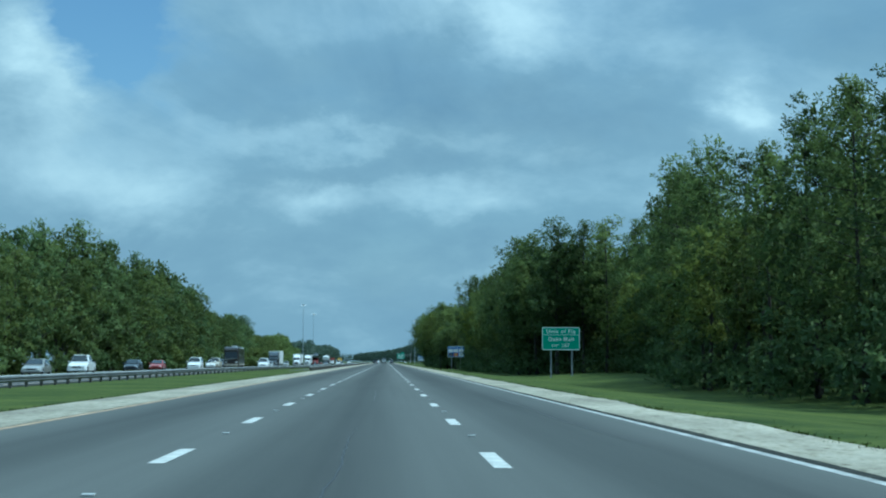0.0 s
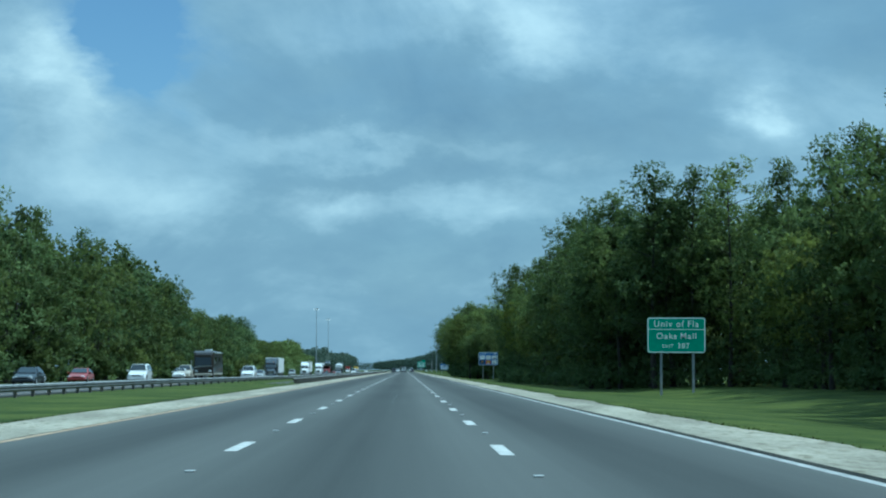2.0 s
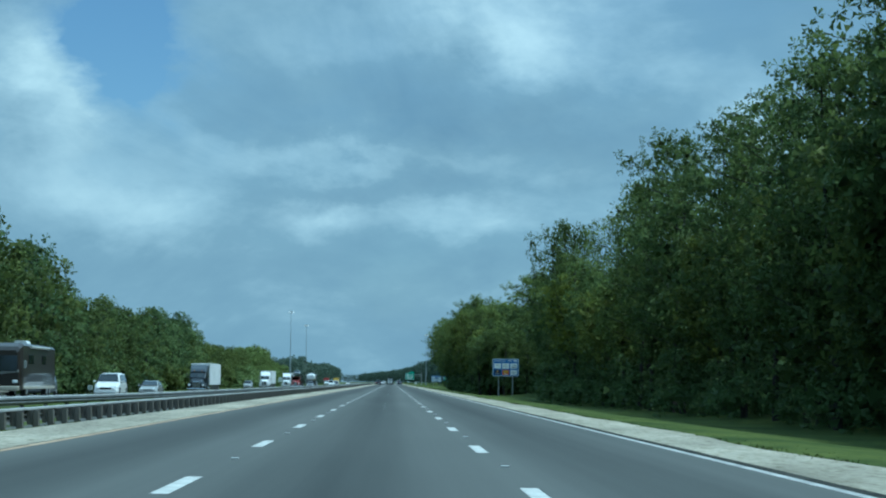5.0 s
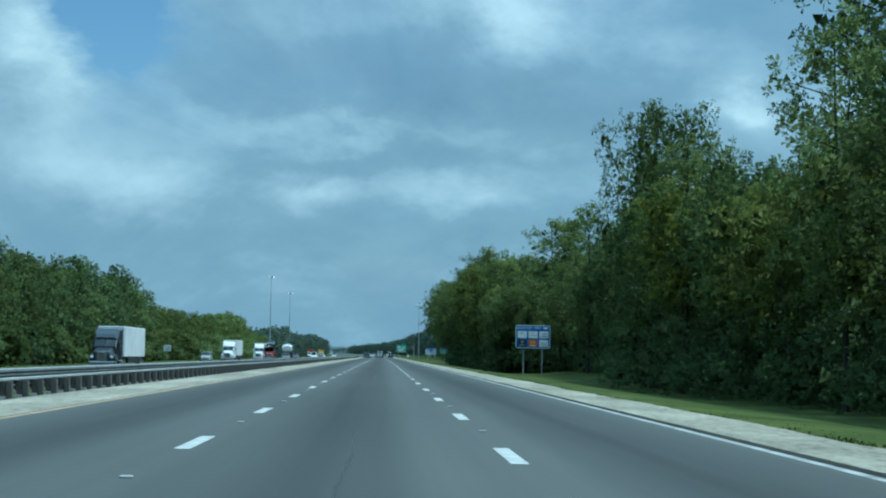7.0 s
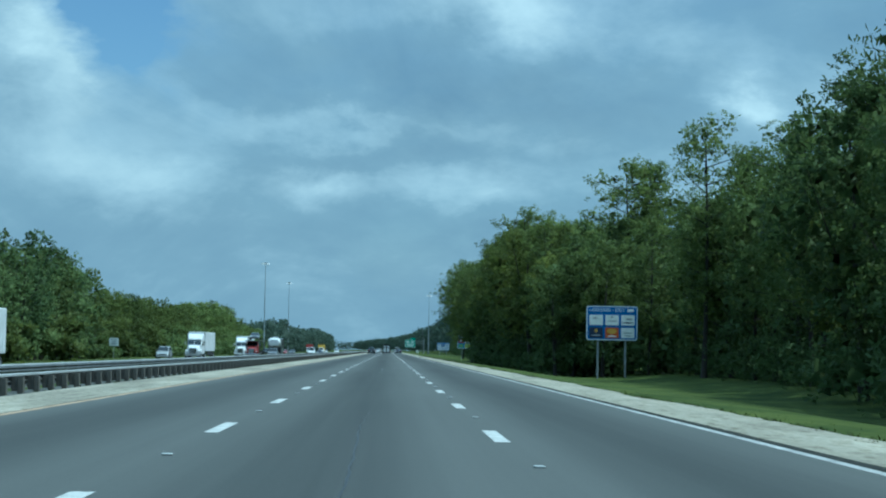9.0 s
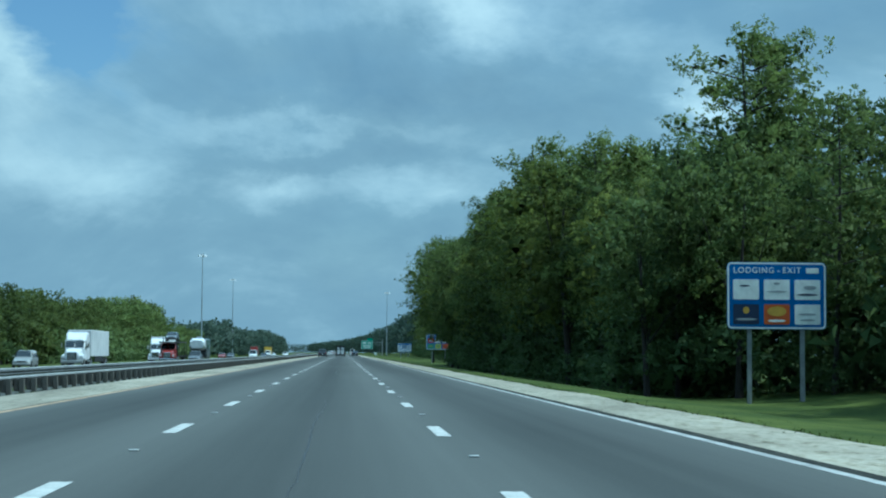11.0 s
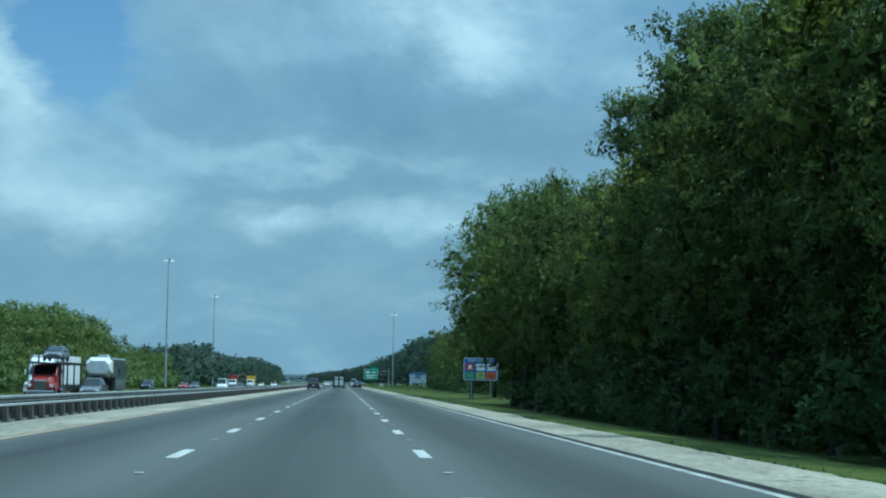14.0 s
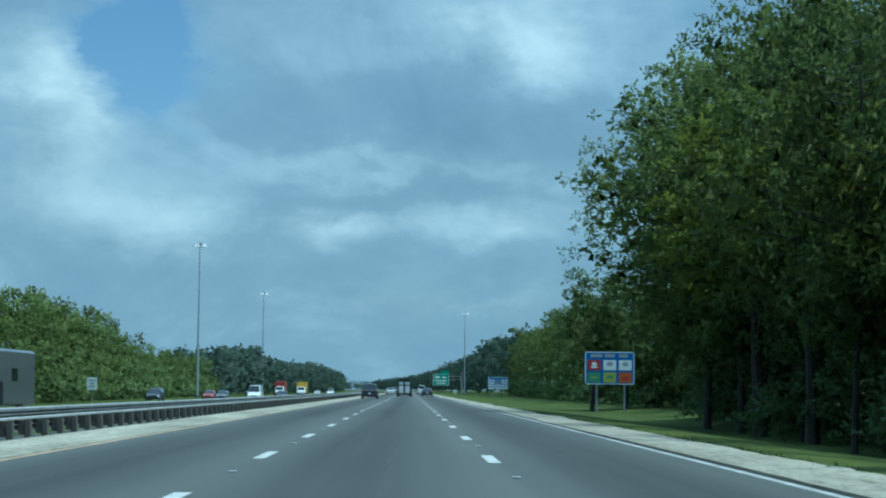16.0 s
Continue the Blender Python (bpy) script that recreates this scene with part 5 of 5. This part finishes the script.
def tractor_parts(v, paint, accent, y0=0.0, sleeper=True):
    """A bonneted road tractor with its front bumper at y0."""
    body = loft_bm([(y0 - 6.2, 0.75, 1.05, 0.45, 0.45), (y0 - 4.3, 0.75, 1.05, 0.5, 0.5)], 0.05)
    part("frame", body, BLACK_TRIM, v)
    part("hood", loft_bm([(y0 - 2.1, 0.75, 2.05, 1.05, 0.85), (y0 - 1.0, 0.72, 1.92, 1.05, 0.80), (y0 - 0.22, 0.75, 1.72, 0.95, 0.70), (y0 - 0.12, 0.85, 1.6, 0.8, 0.62)], 0.14), paint, v)
    part("cab", loft_bm([(y0 - 3.6, 0.65, 3.0, 1.18, 1.1), (y0 - 2.6, 0.65, 2.98, 1.18, 1.08), (y0 - 1.98, 0.65, 2.1, 1.12, 1.02)], 0.12), paint, v)
    if sleeper:
        part("sleeper", loft_bm([(y0 - 5.1, 0.7, 3.75, 1.22, 1.18), (y0 - 3.55, 0.7, 3.8, 1.22, 1.15), (y0 - 2.7, 2.75, 3.3, 1.15, 1.0), (y0 - 2.35, 2.8, 2.98, 1.05, 0.92)], 0.14), paint, v)
        for s in (-1, 1):
            part("roof_light", box_bm((0.16, 0.05, 0.05), (s * 0.5, y0 - 2.42, 3.06), 0.01), LIGHT_AMBER, v)
            part("sleeper_window", quad_bm([(s * 1.21, y0 - 4.4, 2.2), (s * 1.21, y0 - 3.9, 2.2), (s * 1.2, y0 - 3.9, 2.7), (s * 1.2, y0 - 4.4, 2.7)], (s * 0.03, 0, 0)), GLASS, v)
    for s in (-1, 1):
        part("windscreen", quad_bm([(s * 0.04, y0 - 2.02, 2.1), (s * 0.98, y0 - 2.06, 2.1), (s * 0.94, y0 - 2.52, 2.78), (s * 0.04, y0 - 2.46, 2.8)], (0, 0.07, 0.03)), GLASS, v)
        part("side_window", quad_bm([(s * 1.15, y0 - 2.25, 2.05), (s * 1.16, y0 - 3.3, 2.05), (s * 1.11, y0 - 3.3, 2.75), (s * 1.10, y0 - 2.6, 2.75)], (s * 0.035, 0, 0)), GLASS, v)
        part("headlight", box_bm((0.34, 0.14, 0.22), (s * 0.92, y0 - 0.22, 1.12), 0.04), LIGHT_CLEAR, v, "clear headlight")
        part("fender", loft_bm([(y0 - 1.95, 0.75, 1.2, 0.18, 0.12), (y0 - 1.2, 0.95, 1.4, 0.18, 0.12), (y0 - 0.4, 0.75, 1.25, 0.18, 0.12)], 0.05), paint, v).location = (s * 1.05, 0, 0)
        part("mirror", box_bm((0.14, 0.12, 0.55), (s * 1.42, y0 - 2.2, 2.35), 0.03), accent, v)
        part("fuel_tank", tube_bm(0.33, 0.33, 1.5, (s * 0.95, y0 - 4.6, 0.68), 14, (-90, 0, 0)), CHROME, v)
        part("exhaust_pipe", tube_bm(0.08, 0.08, 2.9, (s * 1.1, y0 - 5.25, 0.9), 10), CHROME, v)
        wheel(v, s * 1.05, y0 - 1.15, 0.52, 0.3)
        for yy in (y0 - 5.0, y0 - 6.2):
            wheel(v, s * 0.98, yy, 0.52, 0.55)
    part("grille", box_bm((1.05, 0.1, 0.85), (0, y0 - 0.12, 1.2), 0.06), CHROME, v, "chrome radiator grille")
    for k in range(6):
        part("grille_bar", box_bm((0.05, 0.03, 0.7), (-0.4 + 0.16 * k, y0 - 0.06, 1.2), 0.01), BLACK_TRIM, v)
    part("bumper", box_bm((2.4, 0.22, 0.36), (0, y0 - 0.14, 0.56), 0.08), accent, v, "wide front bumper")


def box_trailer_parts(v, paint, y0, length, width=2.59, z0=1.15, z1=4.08):
    part("trailer_box", box_bm((width, length, z1 - z0), (0, y0 - length / 2, (z0 + z1) / 2), 0.05), paint, v, "tall white box trailer")
    for s in (-1, 1):
        for k in range(int(length / 1.6)):
            part("rib", box_bm((0.02, 0.06, z1 - z0 - 0.3), (s * (width / 2 + 0.008), y0 - 0.8 - 1.6 * k, (z0 + z1) / 2)), paint, v)
        part("skirt", box_bm((0.04, length * 0.5, 0.6), (s * 1.2, y0 - length * 0.48, 0.85), 0.01), BLACK_TRIM, v)
        for yy in (y0 - length + 1.3, y0 - length + 2.6):
            wheel(v, s * 0.98, yy, 0.5, 0.55)
    part("underride", box_bm((2.3, 0.1, 0.12), (0, y0 - length + 0.1, 0.55), 0.02), BLACK_TRIM, v)


def semi(paint, accent, loc, turn, label, trailer_paint, length=14.6):
    v = empty("semi_truck", loc, label, "truck", "", turn)
    tractor_parts(v, paint, accent)
    box_trailer_parts(v, trailer_paint, -5.5, length)
    part("fairing_gap", box_bm((0.9, 0.25, 2.0), (0, -5.32, 2.3), 0.03), BLACK_TRIM, v)
    return v


def motorhome(loc, turn):
    v = empty("motorhome", loc, "large dark motorhome with a tall windscreen and pale swoosh", "motorhome", "", turn)
    part("body", loft_bm([(-5.6, 0.6, 3.5, 1.26, 1.22), (5.0, 0.55, 3.6, 1.28, 1.22), (5.5, 0.6, 3.35, 1.24, 1.12), (5.62, 0.8, 3.1, 1.12, 1.0)], 0.16), PAINTS["motorhome"], v)
    part("lower_stripe", box_bm((2.62, 10.4, 0.22), (0, -0.2, 0.72), 0.02), PAINTS["beige"], v)
    part("swoosh", box_bm((2.2, 0.08, 0.16), (0, 5.62, 1.66), 0.03, (0, 6, 0)), PAINTS["silver"], v, "pale swoosh under the windscreen")
    part("windscreen", quad_bm([(-1.02, 5.66, 1.75), (1.02, 5.66, 1.75), (0.96, 5.56, 3.0), (-0.96, 5.56, 3.0)], (0, 0.03, 0)), GLASS, v, "one tall dark windscreen")
    part("bumper", box_bm((2.3, 0.2, 0.32), (0, 5.58, 0.66), 0.07), PAINTS["beige"], v)
    part("roof_unit", loft_bm([(-1.0, 3.5, 3.85, 0.5, 0.4), (0.2, 3.5, 3.85, 0.5, 0.4)], 0.08), PAINTS["white"], v)
    part("awning", tube_bm(0.08, 0.08, 6.0, (-1.33, -3.0, 3.35), 8, (-90, 0, 0)), PAINTS["beige"], v)
    for s in (-1, 1):
        part("headlight", box_bm((0.36, 0.1, 0.2), (s * 0.86, 5.6, 1.1), 0.04), LIGHT_CLEAR, v)
        part("mirror", box_bm((0.16, 0.14, 0.5), (s * 1.45, 5.4, 2.2), 0.04), PAINTS["silver"], v)
        part("side_window", box_bm((0.04, 1.6, 0.6), (s * 1.25, 2.6, 2.55), 0.01), GLASS, v)
        part("side_window", box_bm((0.04, 1.2, 0.6), (s * 1.25, -1.6, 2.55), 0.01), GLASS, v)
        for yy in (3.7, -2.9):
            wheel(v, s * 1.08, yy, 0.5, 0.32)
    return v


def fifth_wheel(loc, turn):
    v = empty("caravan_trailer", loc, "dark camping trailer with a white rounded front cap", "caravan", "", turn)
    part("body", loft_bm([(-10.5, 0.75, 3.75, 1.22, 1.2), (-3.0, 0.75, 3.75, 1.22, 1.2), (-2.9, 1.9, 3.75, 1.22, 1.2), (-1.0, 2.0, 3.7, 1.2, 1.15)], 0.14), PAINTS["grey"], v)
    part("front_cap", loft_bm([(-1.15, 1.95, 3.78, 1.24, 1.2), (-0.3, 2.05, 3.7, 1.2, 1.12), (0.15, 2.3, 3.45, 1.08, 0.98)], 0.35), PAINTS["white"], v, "white moulded front cap")
    part("roof_unit", loft_bm([(-4.2, 3.7, 4.05, 0.5, 0.4), (-3.0, 3.7, 4.05, 0.5, 0.4)], 0.08), PAINTS["white"], v)
    part("pin_box", box_bm((0.5, 1.2, 0.5), (0, -0.6, 1.75), 0.06), BLACK_TRIM, v)
    for s in (-1, 1):
        part("side_window", box_bm((0.04, 1.3, 0.7), (s * 1.22, -5.5, 2.4), 0.01), GLASS, v)
        part("landing_leg", box_bm((0.12, 0.12, 1.5), (s * 0.9, -2.4, 1.0), 0.01), BLACK_TRIM, v)
        for yy in (-7.2, -8.1):
            wheel(v, s * 1.05, yy, 0.38, 0.25)
    return v


def car_hauler(loc, turn):
    v = empty("car_hauler", loc, "red car hauler with a raised steel deck", "truck", "", turn)
    tractor_parts(v, PAINTS["red"], CHROME, 0.0, False)
    for s in (-1, 1):
        for yy in (-1.6, -5.6, -9.5, -13.5, -17.0):
            part("upright", box_bm((0.12, 0.18, 2.6), (s * 1.2, yy - 1.4, 1.9), 0.02), BLACK_TRIM, v)
        part("deck_rail", box_bm((0.14, 17.5, 0.2), (s * 1.2, -9.6, 3.15), 0.03), BLACK_TRIM, v)
        part("lower_rail", box_bm((0.14, 12.0, 0.3), (s * 1.2, -12.4, 1.0), 0.03), BLACK_TRIM, v)
        for yy in (-14.6, -15.8):
            wheel(v, s * 1.0, yy, 0.48, 0.5)
    part("deck", box_bm((2.3, 17.4, 0.06), (0, -9.6, 3.08), 0.01), BLACK_TRIM, v)
    return v


def box_truck(paint, loc, turn, label):
    v = empty("box_truck", loc, label, "truck", "", turn)
    part("cab", loft_bm([(-2.2, 0.55, 2.3, 1.05, 0.98), (-0.9, 0.5, 2.3, 1.05, 0.95), (-0.25, 0.5, 1.45, 1.02, 0.92), (0.55, 0.5, 1.25, 1.0, 0.85), (0.7, 0.6, 1.1, 0.9, 0.8)], 0.12), PAINTS["white"], v)
    part("windscreen", quad_bm([(-0.85, -0.3, 1.45), (0.85, -0.3, 1.45), (0.8, -0.82, 2.15), (-0.8, -0.82, 2.15)], (0, 0.05, 0.03)), GLASS, v)
    part("cargo_box", box_bm((2.4, 5.0, 2.5), (0, -4.6, 2.2), 0.05), paint, v)
    part("bumper", box_bm((2.0, 0.16, 0.26), (0, 0.66, 0.55), 0.05), BLACK_TRIM, v)
    for s in (-1, 1):
        part("headlight", box_bm((0.3, 0.1, 0.2), (s * 0.72, 0.66, 0.95), 0.03), LIGHT_CLEAR, v)
        part("mirror", box_bm((0.14, 0.1, 0.4), (s * 1.25, -0.5, 1.8), 0.02), BLACK_TRIM, v)
        for yy in (-0.1, -5.2):
            wheel(v, s * 0.95, yy, 0.42, 0.3)
    return v


def horse_trailer(loc, turn):
    """Seen from behind: dark frame, two tall pale doors each with an upper and a lower panel."""
    v = empty("horse_trailer", loc, "dark livestock trailer with two pale rear doors", "trailer", "", turn)
    part("body", loft_bm([(-2.6, 0.45, 2.62, 1.12, 1.08), (2.4, 0.45, 2.62, 1.12, 1.08), (2.9, 0.6, 2.3, 0.9, 0.8)], 0.1), PAINTS["dark"], v)
    part("roof", loft_bm([(-2.75, 2.52, 2.82, 1.16, 0.85), (2.6, 2.52, 2.82, 1.16, 0.85)], 0.12), BLACK_TRIM, v)
    for s in (-1, 1):
        door = part("door", box_bm((0.94, 0.06, 1.9), (s * 0.5, -2.64, 1.5), 0.02), BLACK_TRIM, v, "rear door with pale panels")
        part("door_panel", box_bm((0.72, 0.04, 1.18), (s * 0.5, -2.68, 1.16), 0.02), PAINTS["white"], door, "pale lower panel")
        part("door_panel", box_bm((0.72, 0.04, 0.42), (s * 0.5, -2.68, 2.14), 0.02), PAINTS["white"], door, "pale upper panel")
        part("hinge", tube_bm(0.03, 0.03, 1.7, (s * 0.99, -2.68, 0.65), 8), CHROME, door)
        part("taillight", box_bm((0.1, 0.06, 0.2), (s * 1.06, -2.64, 0.85), 0.02), LIGHT_RED, v)
        part("fender", box_bm((0.2, 1.9, 0.12), (s * 1.2, -0.4, 0.86), 0.04), BLACK_TRIM, v)
        for yy in (-0.85, 0.05):
            wheel(v, s * 1.12, yy, 0.37, 0.24)
    part("bumper", box_bm((2.2, 0.16, 0.2), (0, -2.66, 0.42), 0.03), BLACK_TRIM, v)
    part("hitch", box_bm((0.16, 1.6, 0.14), (0, 3.4, 0.5), 0.03), BLACK_TRIM, v)
    return v


LANE_A, LANE_B, LANE_C = -21.7, -25.4, -29.1
ONCOMING = "oncoming traffic"
car_like("sedan", PAINTS["silver"], (LANE_C, 150.0, far_level(150.0)), 180, "silver sedan on the opposite carriageway", SEDAN, ONCOMING)
pickup(PAINTS["white"], (LANE_C, 172.0, far_level(172.0)), 180, "white pickup truck on the opposite carriageway", ONCOMING)
car_like("sedan", PAINTS["dark"], (LANE_C, 207.0, far_level(207.0)), 180, "dark sedan on the opposite carriageway", SEDAN, ONCOMING)
car_like("sedan", PAINTS["red"], (LANE_C, 229.0, far_level(229.0)), 180, "dull red sedan on the opposite carriageway", COUPE, ONCOMING)
car_like("suv", PAINTS["white"], (LANE_B, 240.0, far_level(240.0)), 180, "white sport utility vehicle on the opposite carriageway", SUV, ONCOMING)
motorhome((-24.6, 292.0, far_level(292.0)), 180)
car_like("suv", PAINTS["white"], (-20.6, 305.0, far_level(305.0)), 180, "white sport utility vehicle beside the median", SUV, ONCOMING)
car_like("sedan", PAINTS["silver"], (LANE_A, 335.0, far_level(335.0)), 180, "silver coupe on the opposite carriageway", COUPE, ONCOMING)
car_like("suv", PAINTS["grey"], (LANE_C, 322.0, far_level(322.0)), 180, "grey sport utility vehicle on the opposite carriageway", SUV, ONCOMING)
pickup(PAINTS["beige"], (-28.6, 301.0, far_level(301.0)), 180, "beige pickup truck behind the motorhome", ONCOMING)
semi(PAINTS["dark"], CHROME, (LANE_B - 0.3, 408.0, far_level(408.0)), 180, "dark road tractor pulling a white box trailer", PAINTS["trailer"])
semi(PAINTS["trailer"], PAINTS["silver"], (LANE_C + 0.3, 576.0, far_level(576.0)), 180, "white road tractor pulling a pale box trailer", PAINTS["trailer"])
car_like("suv", PAINTS["silver"], (LANE_C - 2.3, 563.0, far_level(563.0)), 180, "silver sport utility vehicle ahead of a truck", SUV, ONCOMING)
car_hauler((LANE_B, 644.0, far_level(644.0)), 180)
car_like("sedan", PAINTS["grey"], (LANE_B, 652.0, far_level(652.0) + 3.31), 180, "grey car carried on the deck of a car hauler", COUPE)
pickup(PAINTS["grey"], (LANE_A, 650.0, far_level(650.0)), 180, "grey pickup truck towing a caravan", ONCOMING)
fifth_wheel((LANE_A, 652.6, far_level(652.6)), 180)
semi(PAINTS["white"], PAINTS["white"], (LANE_C, 663.0, far_level(663.0)), 180, "white road tractor pulling a silver box trailer", PAINTS["trailer"])
car_like("minivan", PAINTS["dark"], (-33.5, 800.0, far_level(800.0)), 180, "dark minivan on the far edge of the opposite road", MINIVAN, ONCOMING)
car_like("sedan", PAINTS["red"], (-31.0, 842.0, far_level(842.0)), 180, "red sedan on the opposite carriageway", SEDAN, ONCOMING)
car_like("sedan", PAINTS["grey"], (-28.5, 838.0, far_level(838.0)), 180, "grey sedan on the opposite carriageway", SEDAN, ONCOMING)
car_like("van", PAINTS["white"], (LANE_A, 818.0, far_level(818.0)), 180, "white van with a tall roof", VAN, ONCOMING)
car_like("sedan", PAINTS["dark"], (LANE_A + 0.3, 868.0, far_level(868.0)), 180, "dark sedan on the opposite carriageway", SEDAN, ONCOMING)
box_truck(PAINTS["red"], (LANE_C, 965.0, far_level(965.0)), 180, "red box truck on the opposite carriageway")
box_truck(PAINTS["yellow"], (LANE_B, 985.0, far_level(985.0)), 180, "yellow and white box truck on the opposite carriageway")
car_like("suv", PAINTS["white"], (LANE_A, 1060.0, far_level(1060.0)), 180, "white sport utility vehicle far off", SUV, ONCOMING)
car_like("sedan", PAINTS["white"], (LANE_C, 1130.0, far_level(1130.0)), 180, "white sedan far off", SEDAN, ONCOMING)
car_like("sedan", PAINTS["white"], (LANE_C, 300.0, far_level(300.0)), 180, "white sedan on the outer lane", SEDAN, ONCOMING)
# traffic ahead in the same direction
AHEAD = "traffic ahead"
car_like("suv", PAINTS["dark"], (-4.1, 772.0, 0), 0, "dark sport utility vehicle seen from behind", SUV, AHEAD)
horse_trailer((-0.25, 850.0, 0), 0)
pickup(PAINTS["dark"], (-0.25, 857.5, 0), 0, "dark pickup truck towing a trailer", AHEAD)
car_like("sedan", PAINTS["dark"], (3.6, 862.0, 0), 0, "dark sedan in the outer lane", SEDAN, AHEAD)
car_like("sedan", PAINTS["white"], (-3.7, 960.0, 0), 0, "white sedan far ahead", SEDAN, AHEAD)
car_like("suv", PAINTS["silver"], (-3.6, 1080.0, 0), 0, "silver sport utility vehicle far ahead", SUV, AHEAD)
car_like("van", PAINTS["white"], (3.7, 1010.0, 0), 0, "white van far ahead", VAN, AHEAD)
